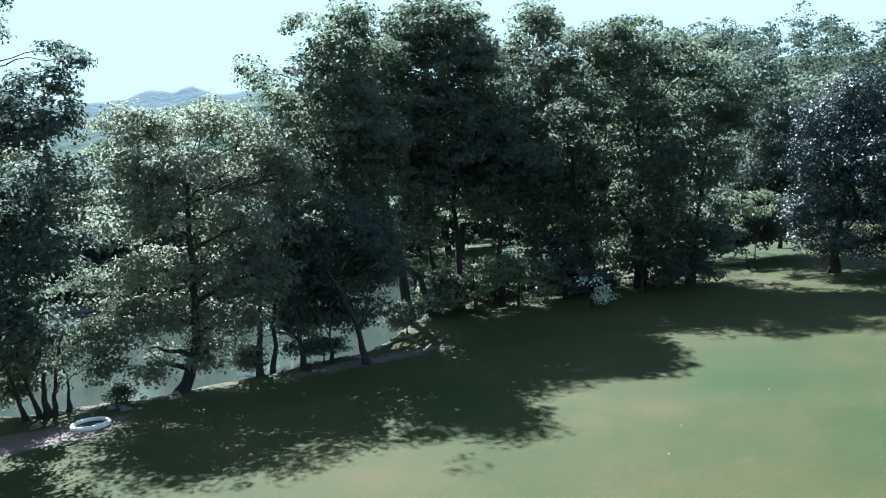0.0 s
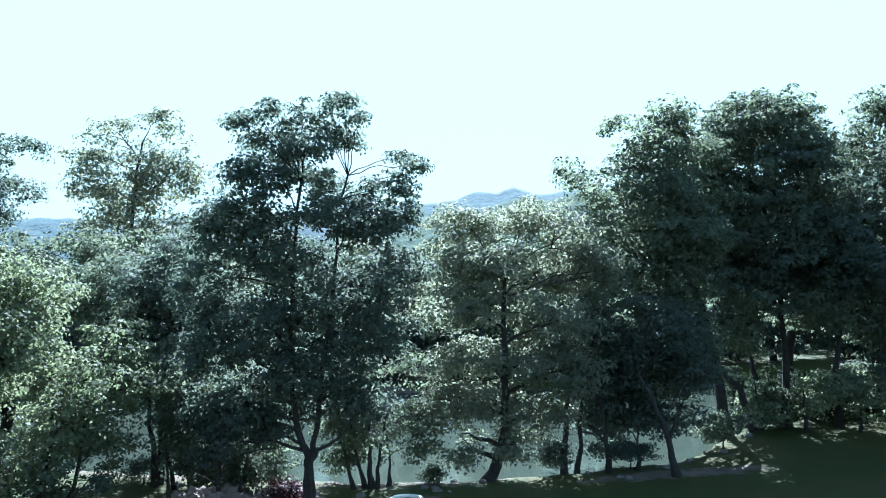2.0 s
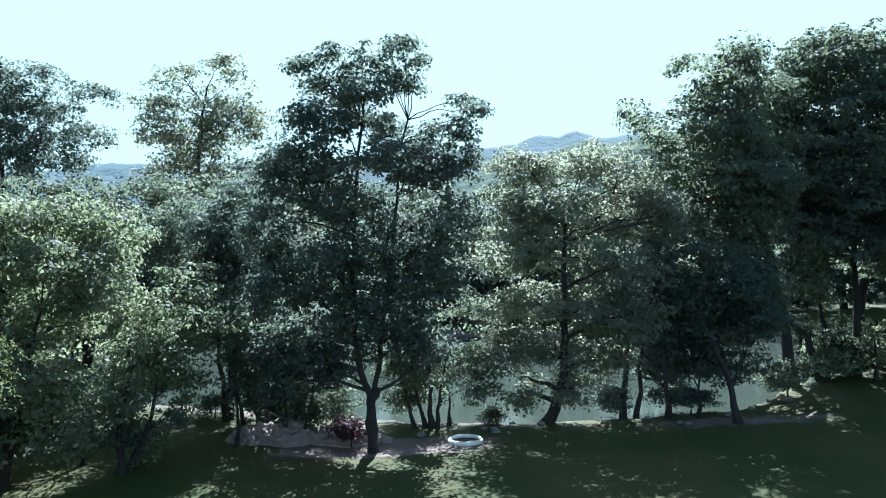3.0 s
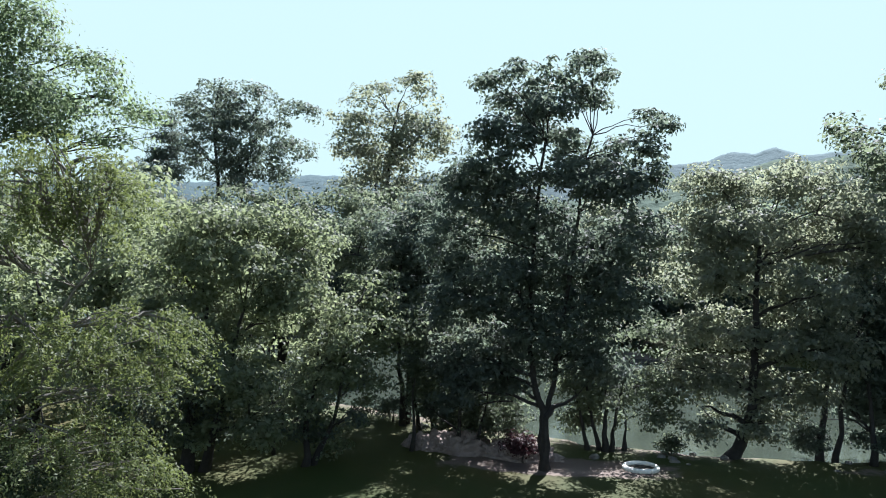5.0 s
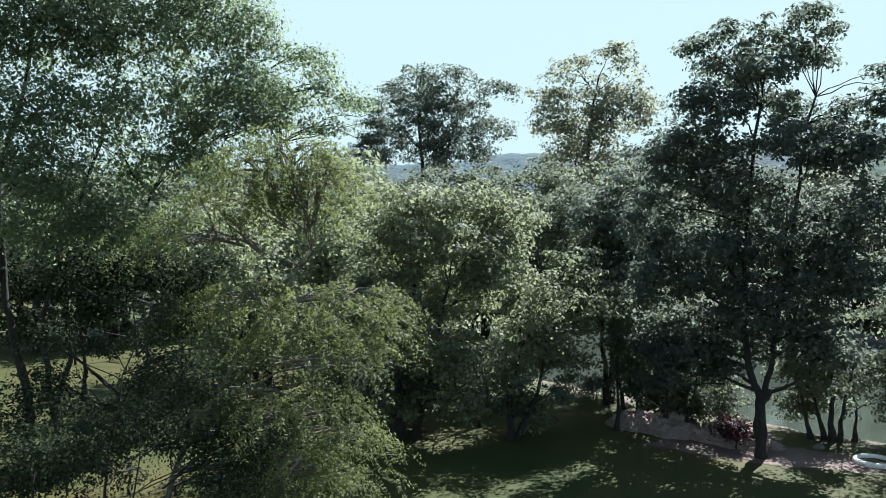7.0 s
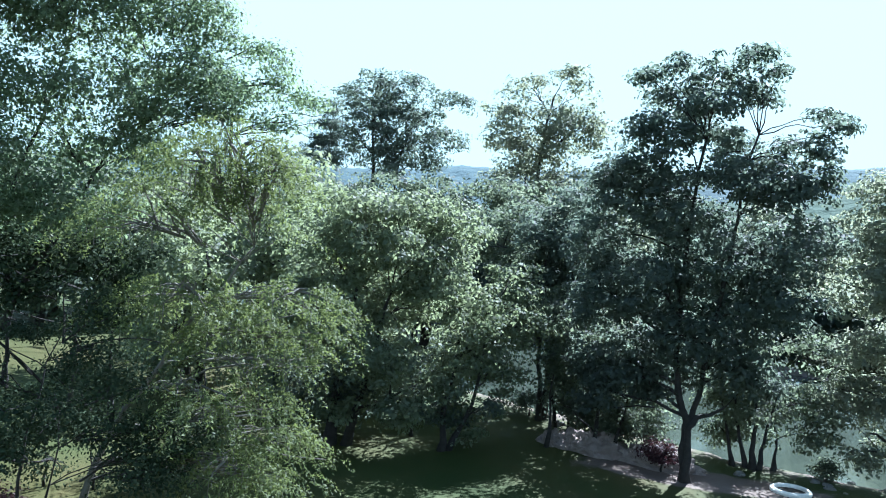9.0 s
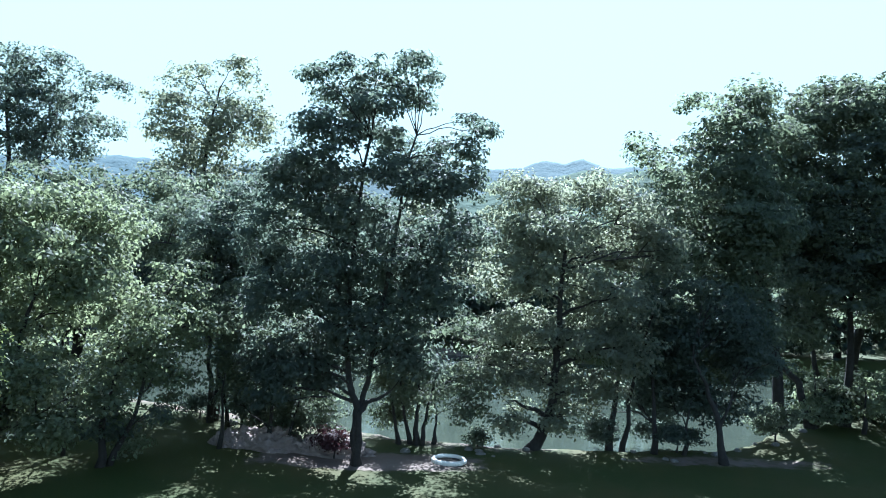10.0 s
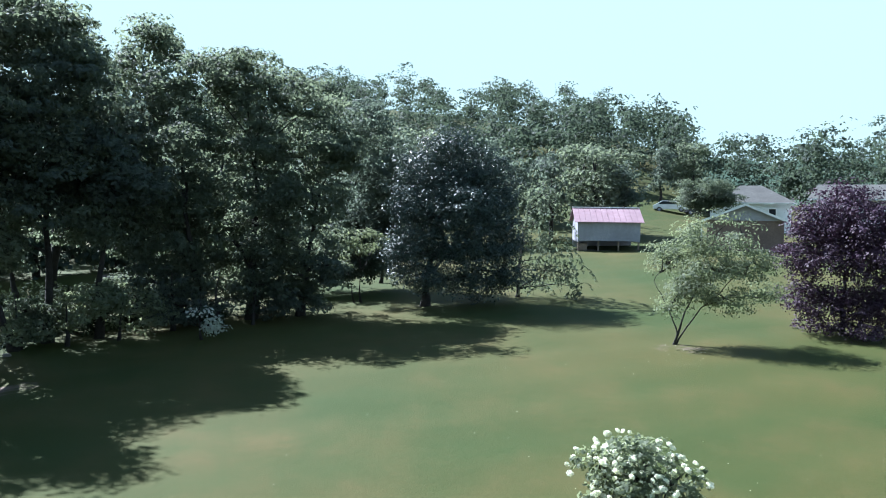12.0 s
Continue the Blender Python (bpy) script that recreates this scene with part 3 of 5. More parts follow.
def build_ground():
    def axis(lo, hi, step, reach):
        core = list(np.arange(lo, hi, step))
        out, s = [], step
        v = hi
        while v < reach:
            out.append(v)
            s *= 1.22
            v += s
        neg, s, v = [], step, lo
        while v > -reach:
            s *= 1.22
            v -= s
            neg.append(v)
        return np.array(neg[::-1] + core + out)
    xs, ys = axis(-40, 62, 0.6, 4500), axis(-8, 52, 0.5, 4500)
    gx, gy = np.meshgrid(xs, ys, indexing="ij")
    gz = land(gx, gy)
    gz = gz + 0.03 * np.sin(gx * 1.3 + 0.7 * gy) * np.sin(gy * 1.1 - 0.4 * gx) * (gy < 60)
    nx, ny = gx.shape
    co = np.stack([gx, gy, gz], -1).reshape(-1, 3)
    i = np.arange(nx * ny).reshape(nx, ny)
    f = np.stack([i[:-1, :-1], i[1:, :-1], i[1:, 1:], i[:-1, 1:]], -1).reshape(-1, 4)
    me = bpy.data.meshes.new("ground")
    me.from_pydata(co.tolist(), [], f.tolist())
    x, y = co[:, 0], co[:, 1]
    near = np.interp(x, BANK_X, BANK_Y)
    strip = np.exp(-((y - near + 0.6) / 1.2) ** 2) * np.where(x < -3, 0.5, 0.28)
    patch = 0.8 * np.exp(-((x + 8.0) / 3.7) ** 4 - ((y - 22.5 - 0.32 * (x + 8)) / 1.25) ** 4)
    patch2 = 0.55 * np.exp(-((x - 3.2) / 4.2) ** 4 - ((y - 27.6 - 0.36 * (x - 2.5)) / 0.9) ** 4)
    plum = 0.42 * np.exp(-((x - 26.2) / 1.2) ** 4 - ((y - 16.2) / 1.5) ** 4)
    left = 0.3 * np.exp(-((x + 22) / 3.4) ** 4 - ((y - 7.4) / 2.6) ** 4)
    under = 0.5 * (y > near - 0.2) * (y < np.interp(x, FARB_X, FARB_Y) + 0.3) * (x < 30)
    bare = np.max([strip, patch, patch2, plum, left, under], 0)
    at = me.attributes.new("bare", "FLOAT", "POINT")
    at.data.foreach_set("value", bare.astype(np.float32))
    for p in me.polygons:
        p.use_smooth = True
    me.materials.append(ground_material())
    ob = new("ground", me)
    tagged(ob, "mown green lawn worn brown with bare pale earth along the pond bank", "lawn", kind="structure")


build_ground()

bm = bmesh.new()
outline = [(x, np.interp(x, BANK_X, BANK_Y) - 1.0) for x in np.linspace(-88, 27, 40)]
outline += [(x, np.interp(x, FARB_X, FARB_Y) + 1.5) for x in np.linspace(27, -88, 30)]
bm.faces.new([bm.verts.new((x, y, -0.62)) for x, y in outline])
bmesh.ops.triangulate(bm, faces=bm.faces[:])
m, t, b = mat_base("pond_water")
murk = ramp(t, noise_tex(t, 0.15, 3.0), 0.3, 0.7)
t.links.new(mix_colour(t, murk, (0.040, 0.050, 0.038), (0.052, 0.064, 0.050)), b.inputs["Base Color"])
b.inputs["Roughness"].default_value = 0.06
b.inputs["IOR"].default_value = 1.33
bump(t, b, noise_tex(t, 2.2, 3.0, 0.6), 0.12, 0.05)
pond = part("water", bm, m, None)
tagged(pond, "still murky grey-green pond water behind the trees", "pond", kind="structure")


def ridge(name, dist, prof, depth, colour1, colour2, rough_h, seed, label):
    """A wooded ridge: prof gives (azimuth, elevation) of its crest."""
    az = np.linspace(prof[0][0], prof[-1][0], 900)
    el = np.interp(az, [p[0] for p in prof], [p[1] for p in prof])
    rows = []
    for k, s in enumerate(np.linspace(0, 1, 30)):
        d = dist - depth * (1 - s)
        z = []
        for a_, e_ in zip(az, el):
            n = noise.fractal(Vector((d * math.sin(radians(a_)) * 0.045, d * math.cos(radians(a_)) * 0.045, seed)), 0.8, 2.1, 4)
            top = EYE + dist * math.tan(radians(e_))
            z.append(top * s ** 0.8 - 6 * (1 - s) + n * rough_h * (0.4 + 0.6 * s))
        rows.append([(d * math.sin(radians(a_)), d * math.cos(radians(a_)), zz) for a_, zz in zip(az, z)])
    rows.append([(x * 1.25, y * 1.25, -20) for x, y, z in rows[-1]])
    co = [p for r in rows for p in r]
    n = len(az)
    f = [(r * n + c, r * n + c + 1, (r + 1) * n + c + 1, (r + 1) * n + c) for r in range(len(rows) - 1) for c in range(n - 1)]
    me = bpy.data.meshes.new(name)
    me.from_pydata(co, [], f)
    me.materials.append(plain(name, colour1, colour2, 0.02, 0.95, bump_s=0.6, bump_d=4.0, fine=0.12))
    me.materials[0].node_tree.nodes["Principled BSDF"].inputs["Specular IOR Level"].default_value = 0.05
    for p in me.polygons:
        p.use_smooth = True
    ob = new(name, me)
    tagged(ob, label, "hill", kind="structure")


# far ridge: the bluish base colours carry the aerial haze
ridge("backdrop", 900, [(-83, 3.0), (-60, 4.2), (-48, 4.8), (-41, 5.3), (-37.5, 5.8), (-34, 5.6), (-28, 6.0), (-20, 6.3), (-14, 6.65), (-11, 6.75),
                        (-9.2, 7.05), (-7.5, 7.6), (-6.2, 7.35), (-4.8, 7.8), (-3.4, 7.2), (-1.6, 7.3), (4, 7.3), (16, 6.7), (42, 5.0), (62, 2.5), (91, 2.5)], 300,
      (0.07, 0.105, 0.115), (0.09, 0.128, 0.135), 2.2, 3.1, "distant wooded mountain ridge under a pale sky, haze painted into its bluish colour")
ridge("backdrop", 420, [(-83, 1.7), (-50, 2.1), (-33, 3.3), (-21, 4.0), (-12, 5.0), (-8, 6.0), (-5, 6.7), (-1, 7.0), (5, 7.0), (25, 6.3), (42, 5.0), (58, 3.0), (91, 3.0)], 150,
      (0.04, 0.068, 0.05), (0.07, 0.1, 0.07), 3.0, 7.7, "hazy green wooded hill beyond the pond")


# ---------------------------------------------------------------- trees
def leaf_quads(centres, normals, size, aspect, rng, loose=0.42, hang=0.0):
    """Folded leaf quads at the centres, lying roughly across the normals; hang tips them downward."""
    n = len(centres)
    nor = normals + loose * rng.normal(size=(n, 3))
    nor /= np.linalg.norm(nor, axis=1)[:, None] + 1e-9
    a_ = rng.normal(size=(n, 3))
    a_[:, 2] -= hang
    a_ -= nor * np.sum(a_ * nor, 1)[:, None]
    a_ /= np.linalg.norm(a_, axis=1)[:, None] + 1e-9
    b_ = np.cross(nor, a_)
    ln = size * rng.uniform(0.6, 1.3, n)[:, None]
    w = ln * aspect * rng.uniform(0.8, 1.2, n)[:, None]
    fold = nor * w * 0.2
    q = np.empty((n, 4, 3))
    q[:, 0] = centres - a_ * ln * 0.5
    q[:, 1] = centres + b_ * w * 0.5 + fold - a_ * ln * 0.05
    q[:, 2] = centres + a_ * ln * 0.5 - nor * w * 0.15
    q[:, 3] = centres - b_ * w * 0.5 + fold - a_ * ln * 0.05
    return q


def crown_points(blobs, rng, spacing, per, spread, hang=0.0, deep=1.25, fill=1.0, flat=0.45, hollow=0.0, gap=-0.16):
    """Leaves in sprays over the blobs (x, y, z, rx, rz): their places and normals, and the sprays' centres."""
    pts, nors, cents = [], [], []
    for x, y, z, rx, rz in blobs:
        ry = deep * 0.5 * (rx + rz)
        n = max(7, int((1.0 + 2.6 * bool(hollow) * 0.16) * fill * 4.0 * math.pi * ((rx * rz + rx * ry + ry * rz) / 3) / spacing ** 2))
        d = rng.normal(size=(n, 3))
        d /= np.linalg.norm(d, axis=1)[:, None]
        r = rng.uniform(0.12, 1, n) ** 0.5 * rng.uniform(0.78, 1.2, n)
        out = np.array([x, y, 0.0]) / max(math.hypot(x, y), 1e-6)
        side = np.array([out[1], -out[0], 0.0])
        turn = d[:, :1] * rx * side + d[:, 1:2] * ry * out + d[:, 2:] * rz * np.array([0, 0, 1.0])
        c = np.array([x, y, z]) + turn * r[:, None]
        if hollow:
            hole = np.array([noise.noise(Vector(w) * hollow) + 0.5 * noise.noise(Vector(w) * hollow * 2.3) for w in c])
            c, turn = c[hole > gap], turn[hole > gap]
            n = len(c)
            if n == 0:
                continue
        cents.append(c)
        k = rng.poisson(per, n) + 3
        own = np.repeat(np.arange(n), k)
        size = (spread * rng.uniform(0.6, 1.5, n))[own][:, None]
        e_ = rng.normal(size=(len(own), 3))
        e_[:, 2] = e_[:, 2] * 0.8 + 0.35
        e_ /= np.linalg.norm(e_, axis=1)[:, None]
        off = e_ * size * 1.7 * rng.uniform(0.25, 1, len(own))[:, None] ** 0.6 * np.array([1, 1, flat])
        nn = 0.75 * e_ + np.array([0, 0, 0.45]) + 0.35 * (turn / np.linalg.norm(turn, axis=1)[:, None])[own]
        if hang:
            # leaves in rows along twigs that arch outward and droop
            along = turn[:, :2] / (np.linalg.norm(turn[:, :2], axis=1)[:, None] + 1e-9) + 0.55 * rng.normal(size=(n, 2))
            along /= np.linalg.norm(along, axis=1)[:, None] + 1e-9
            u = rng.uniform(0, 1, len(own))
            off = 0.16 * off
            off[:, :2] += along[own] * (u * size[:, 0] * 2.4)[:, None]
            off[:, 2] -= hang * 1.8 * u ** 2
            nn[:, 2] = 0.8
        pts.append(c[own] + off)
        nors.append(nn)
    return np.concatenate(pts), np.concatenate(nors), np.concatenate(cents)


def make_tree(name, stems, blobs, leaf_mat, seed, label, leaf=0.17, aspect=0.6, spacing=0.62, per=15, spread=0.24, hang=0.0,
              bark=None, girth=0.16, twigs=40, category="tree", group="", fill=1.0, jitter=0.8, tip_hang=0.0, deep=1.25, flat=0.45, hollow=0.62, gap=-0.16, core=1.0):
    """A tree: stems are lists of points from the ground up, blobs the leaf masses. Trunk, limbs and crown are parts."""
    rng, rnd = np.random.default_rng(seed), random.Random(seed)
    bark = bark or BARK
    base = Vector(stems[0][0])
    base.z = ground_z(base.x, base.y)
    thing = empty_thing(name, base, label=label, category=category, group=group)
    moved = []
    for x, y, z, rx, rz in blobs:
        s = 1 + (rnd.uniform(-jitter, jitter) + 0.25 * (deep - 1.25) * (rx + rz)) / max(math.hypot(x, y), 4)
        moved.append((x * s, y * s, EYE + (z - EYE) * s, rx * s, rz * s))
    pts, nors, cents = crown_points(moved, rng, spacing * 1.05, per * 2.4, spread * 1.1, hang, deep, fill, flat, hollow, gap)
    keep = pts[:, 2] > land(pts[:, 0], pts[:, 1]) + 0.08
    quads = [leaf_quads(pts[keep] - np.array(base), nors[keep], leaf * 0.8, aspect, rng, loose=0.36, hang=tip_hang)]
    for x, y, z, rx, rz in moved:              # dense inner foliage that keeps the heart of the crown dark
        if core and min(rx, rz) > 0.72:
            n = int(core * 2.0 * rx * rz / leaf ** 2)
            d = rng.normal(size=(n, 3))
            d *= (0.78 * rng.uniform(0, 1, n) ** 0.4 / np.linalg.norm(d, axis=1))[:, None]
            c = np.array([x, y, z]) + d * np.array([rx, rx, rz])
            ok = c[:, 2] > land(c[:, 0], c[:, 1]) + 0.1
            quads.append(leaf_quads(c[ok] - np.array(base), rng.normal(size=(int(ok.sum()), 3)), leaf * 1.0, 0.7, rng))
    me = mesh_quads("crown", np.concatenate(quads))
    me.materials.append(leaf_mat)
    new("crown", me).parent = thing
    tops = []
    for i, st in enumerate(stems):
        line = []
        gx, gy = st[0][0], st[0][1]
        st = [(gx, gy, ground_z(gx, gy) - 0.12)] + [tuple(p) for p in st[1:]]
        for p, q in zip(st, st[1:]):
            seg = bent(p, q, 4, 0.0, rnd)
            line += seg if not line else seg[1:]
        g = girth * (1.0 if i == 0 else 0.75)
        radii = [g * (1.5 if k == 0 else 1.12 if k == 1 else 1.0 - 0.72 * k / (len(line) - 1)) for k in range(len(line))]
        bm = bmesh.new()
        add_tube(bm, [p - base for p in line], radii, 9, 0.1, seed + i)
        part("trunk" if len(stems) == 1 else "stem", bm, bark, thing, smooth=True)
        tops.append((line, radii))
    ends = []
    for j, (x, y, z, rx, rz) in enumerate(moved):
        q = Vector((x, y, z + 0.2 * rz))
        best = None
        for line, radii in tops:
            for k in range(2, len(line)):
                p = line[k]
                d = (p - q).length + (3.0 if p.z > z - 0.2 * rx else 0)
                if best is None or d < best[0]:
                    best = (d, p, radii[k])
        ends.append((best[1], q, best[2] * 0.62))
    for p, q, r in ends:
        if (q - p).length < 0.3:
            continue
        line = bent(p, q, 6, 0.12, rnd)
        bm = bmesh.new()
        add_tube(bm, [w - base for w in line], [max(0.012, r * (1 - 0.8 * k / 6)) for k in range(7)], 6, 0.1, rnd.randrange(9999))
        part("limb", bm, bark, thing, smooth=True)
    for k in range(twigs):
        c = cents[rng.integers(len(cents))]
        near_end = min(ends, key=lambda en: (en[1] - Vector(c)).length)
        p = near_end[0].lerp(near_end[1], rnd.uniform(0.3, 1.0))
        line = bent(p, c, 4, 0.1, rnd)
        if hang:
            line.append(Vector(c) - Vector((0, 0, hang * 0.8)))
        n = len(line) - 1
        bm = bmesh.new()
        add_tube(bm, [w - base for w in line], [max(0.006, 0.03 * (1 - 0.85 * i / n)) for i in range(n + 1)], 4, 0.0, k)
        part("twig", bm, bark, thing)
    return thing


TREES_WATER = "trees along the pond bank"
make_tree("broadleaf_tree", [[(-8.19, 22.03, 0), (-8.28, 21.99, 0.9), (-8.23, 22.01, 1.7), (-8.49, 21.91, 2.4), (-8.66, 21.85, 4.0), (-8.58, 21.88, 6.6), (-8.30, 21.98, 9.9)],
                             [(-8.19, 22.03, 0), (-8.21, 22.02, 1.5), (-7.98, 22.10, 2.5), (-7.82, 22.16, 4.0), (-7.42, 22.30, 7.1), (-6.98, 22.44, 10.1)],
                             [(-8.16, 21.93, 0), (-8.16, 21.93, 1.5), (-7.95, 22.01, 1.9), (-7.65, 22.11, 2.0), (-7.26, 22.25, 2.3)]],
          BLOBS["fork_tip"] + BLOBS["fork_top"] + BLOBS["fork_low"], LEAF_DARK, 11, "tall dark green forked tree with a sparse top on bare earth", leaf=0.19, twigs=70, girth=0.15, group=TREES_WATER, fill=1.35, deep=1.4, hollow=0.9, gap=-0.3, core=1.9)
make_tree("broadleaf_tree", [[(-29.30, 46.39, 0), (-29.20, 46.15, 6), (-28.99, 45.88, 13), (-28.45, 46.11, 17)]],
          BLOBS["rearleft"], LEAF_LIGHT, 12, "tall airy pale green tree beyond the pond", leaf=0.3, spacing=1.0, per=11, spread=0.42, girth=0.22, twigs=70, fill=1.25, core=0.2)
make_tree("broadleaf_tree", [[(-37.23, 37.54, 0), (-37.12, 37.52, 7), (-37.12, 37.52, 12), (-37.35, 37.36, 15.5)], [(-36.64, 38.05, 0), (-36.17, 38.38, 8), (-35.46, 39.08, 13.8)]],
          BLOBS["mid"], LEAF_DARK, 13, "slender dark grey-green tree with an open crown against the sky", leaf=0.28, spacing=0.95, per=11, spread=0.38, girth=0.18, twigs=70, fill=1.3, core=0.3)
make_tree("broadleaf_tree", [[(-17.06, 16.21, 0), (-16.83, 16.26, 2.2), (-16.38, 16.26, 4.8)], [(-16.69, 16.55, 0), (-15.91, 16.58, 2.5), (-15.45, 16.79, 4.8)]],
          BLOBS["bush"], LEAF_OLIVE, 14, "low rounded olive green tree with leaves almost to the lawn", leaf=0.17, spacing=0.52, girth=0.17, group=TREES_WATER, deep=1.7, core=1.2)
make_tree("broadleaf_tree", [[(-14.48, 18.44, 0), (-14.48, 18.56, 1.6), (-14.25, 18.84, 4.0)], [(-14.37, 18.64, 0), (-13.80, 19.18, 2.0), (-13.58, 19.36, 4.4)]],
          BLOBS["bushb"], LEAF_OLIVE, 15, "small olive green tree with a drooping rounded crown", leaf=0.16, spacing=0.52, girth=0.11, group=TREES_WATER, deep=1.7, core=1.2)
make_tree("weeping_tree", [[(-15.73, 7.77, 0), (-15.13, 8.45, 2.4), (-14.07, 9.22, 4.4), (-13.27, 10.07, 6.0)]],
          BLOBS["weep_top"] + BLOBS["weep_skirt"], LEAF_YELLOW, 16, "weeping tree with fine yellow-green leaves on hanging twigs", leaf=0.1, aspect=0.34, spacing=0.5, per=30, spread=0.34, flat=0.6,
          hang=0.38, tip_hang=1.0, bark=BARK_PALE, girth=0.075, twigs=200, fill=1.8, hollow=0.75, gap=-0.07, deep=1.1)
make_tree("broadleaf_tree", [[(-22.73, 7.70, 0), (-22.83, 7.40, 2.7), (-22.93, 7.09, 4.4), (-22.96, 7.00, 8.1), (-22.69, 7.81, 12.0)],
                             [(-22.50, 8.36, 0), (-22.61, 8.05, 2.0), (-22.65, 7.93, 4.0), (-22.26, 8.96, 7.7), (-21.84, 9.94, 12.1)],
                             [(-22.69, 8.40, 0), (-22.74, 8.28, 1.4), (-22.58, 8.70, 3.0), (-21.92, 10.26, 6.2), (-21.11, 11.83, 10.8)]],
          BLOBS["tall_top"] + BLOBS["tall_low"], LEAF_TALL, 17, "tall multi-stemmed tree with fine blue-green leaves", leaf=0.15, aspect=0.5, spacing=0.54, per=13, spread=0.3, fill=1.4, core=1.8, flat=0.45,
          tip_hang=0.6, girth=0.14, twigs=110)
make_tree("broadleaf_tree", [[(-7.26, 25.17, 0), (-7.26, 25.17, 1.1), (-7.21, 25.19, 2.6)],
                             [(-7.79, 25.01, 0), (-8.03, 24.94, 1.1), (-8.23, 24.87, 2.0)],
                             [(-7.45, 25.22, 0), (-7.74, 25.13, 1.2), (-7.98, 25.06, 2.6)],
                             [(-7.07, 25.23, 0), (-6.93, 25.27, 1.2), (-6.70, 25.33, 2.5)],
                             [(-6.74, 25.53, 0), (-6.66, 25.55, 1.0)]],
          BLOBS["clump"], LEAF_MID, 18, "clump of slim dark stems at the water's edge with pale leaves", leaf=0.17, girth=0.1, spacing=0.6, group=TREES_WATER, deep=1.7)
make_tree("broadleaf_tree", [[(-3.49, 26.57, 0), (-3.11, 26.62, 0.7), (-2.90, 26.64, 1.4), (-2.78, 26.66, 2.9), (-2.78, 26.66, 4.6), (-2.70, 26.66, 6.8)]],
          BLOBS["curved"], LEAF_LIGHT, 19, "broad pale green tree with a short curved trunk at the water", leaf=0.18, spacing=0.58, girth=0.22, twigs=60, group=TREES_WATER, deep=1.8, hollow=0.5, gap=-0.2, core=2.0)
make_tree("broadleaf_tree", [[(2.89, 27.35, 0), (2.64, 27.37, 1.3), (2.20, 27.41, 2.6), (1.73, 27.45, 3.5)],
                             [(2.89, 27.35, 0), (2.67, 27.37, 1.2), (3.01, 27.34, 2.3)]],
          BLOBS["thin"], LEAF_DARK, 20, "small dark thin-trunked tree leaning over the bank", leaf=0.18, girth=0.13, group=TREES_WATER, deep=2.2)
make_tree("broadleaf_tree", [[(5.75, 35.03, 0), (5.59, 35.06, 2.5), (5.01, 35.14, 5.6), (3.66, 35.31, 9.7), (2.91, 35.38, 13.0)],
                             [(7.18, 35.79, 0), (6.61, 35.90, 1.9), (6.01, 36.00, 2.4), (4.84, 36.18, 5.3)]],
          BLOBS["biga"], LEAF_MID, 21, "very tall dark green tree with a dense crown", leaf=0.24, spacing=0.72, girth=0.26, spread=0.3, twigs=60, group=TREES_WATER, deep=2.5, hollow=0.42, gap=-0.12, fill=1.15, core=1.5)
make_tree("broadleaf_tree", [[(9.88, 40.61, 0), (9.85, 40.62, 3.2), (10.20, 40.54, 5.6), (9.70, 40.66, 10.8), (9.13, 40.79, 14.2)],
                             [(8.36, 40.14, 0), (8.18, 40.18, 1.8), (7.72, 40.27, 3.8)]],
          BLOBS["bigb"], LEAF_MID, 22, "very tall dark green tree with a stout trunk by the pond", leaf=0.25, spacing=0.78, girth=0.3, spread=0.32, twigs=60, group=TREES_WATER, deep=2.2, hollow=0.4, gap=-0.12, fill=1.15, core=1.5)
make_tree("broadleaf_tree", [[(15.12, 43.77, 0), (15.33, 43.56, 5), (15.54, 43.47, 13)]],
          BLOBS["bigc"], LEAF_MID, 23, "tall mid-green tree standing behind its neighbours", leaf=0.26, spacing=0.85, girth=0.28, spread=0.34, group=TREES_WATER, deep=1.8, core=1.5)
make_tree("broadleaf_tree", [[(17.79, 35.46, 0), (17.89, 35.48, 4), (18.10, 35.52, 9)], [(19.81, 34.24, 0), (20.23, 34.33, 3), (20.87, 34.00, 7)], [(15.80, 36.51, 0), (15.17, 36.64, 4), (14.76, 36.81, 8)]],
          BLOBS["dome"], LEAF_MID, 24, "broad domed dark green tree with low shaded branches", leaf=0.24, spacing=0.7, girth=0.26, spread=0.3, twigs=60, group=TREES_WATER, deep=1.6, hollow=0.4, gap=-0.06, fill=1.15, core=1.5)
make_tree("shrub", [[(24.4, 35.4, 0), (24.3, 35.4, 2.2)], [(24.1, 35.6, 0), (23.9, 35.8, 2.0)]], BLOBS["lightshrub"], LEAF_OLIVE, 25, "light green sunlit shrub among dark trees",
          leaf=0.2, spacing=0.6, girth=0.06, twigs=10, category="shrub")
make_tree("shrub", [[(13.8, 32.3, 0), (13.7, 32.3, 1.5)]], BLOBS["whiteshrub"], LEAF_SUNLIT, 26, "small shrub under the dark trees, sunlight painted into its pale leaves",
          leaf=0.22, spacing=0.5, girth=0.05, twigs=8, category="shrub")
make_tree("pear_tree", [[(26.0, 31.7, 0), (26.0, 31.7, 2.5), (26.8, 31.2, 6.5), (27.0, 31.0, 8.6)]],
          BLOBS["pear"], LEAF_PEAR, 27, "dense oval ornamental tree with dark glossy leaves on the lawn", hollow=0.0, core=3.5, leaf=0.15, spacing=0.56, girth=0.22, spread=0.24, twigs=20, flat=0.7, fill=1.2)
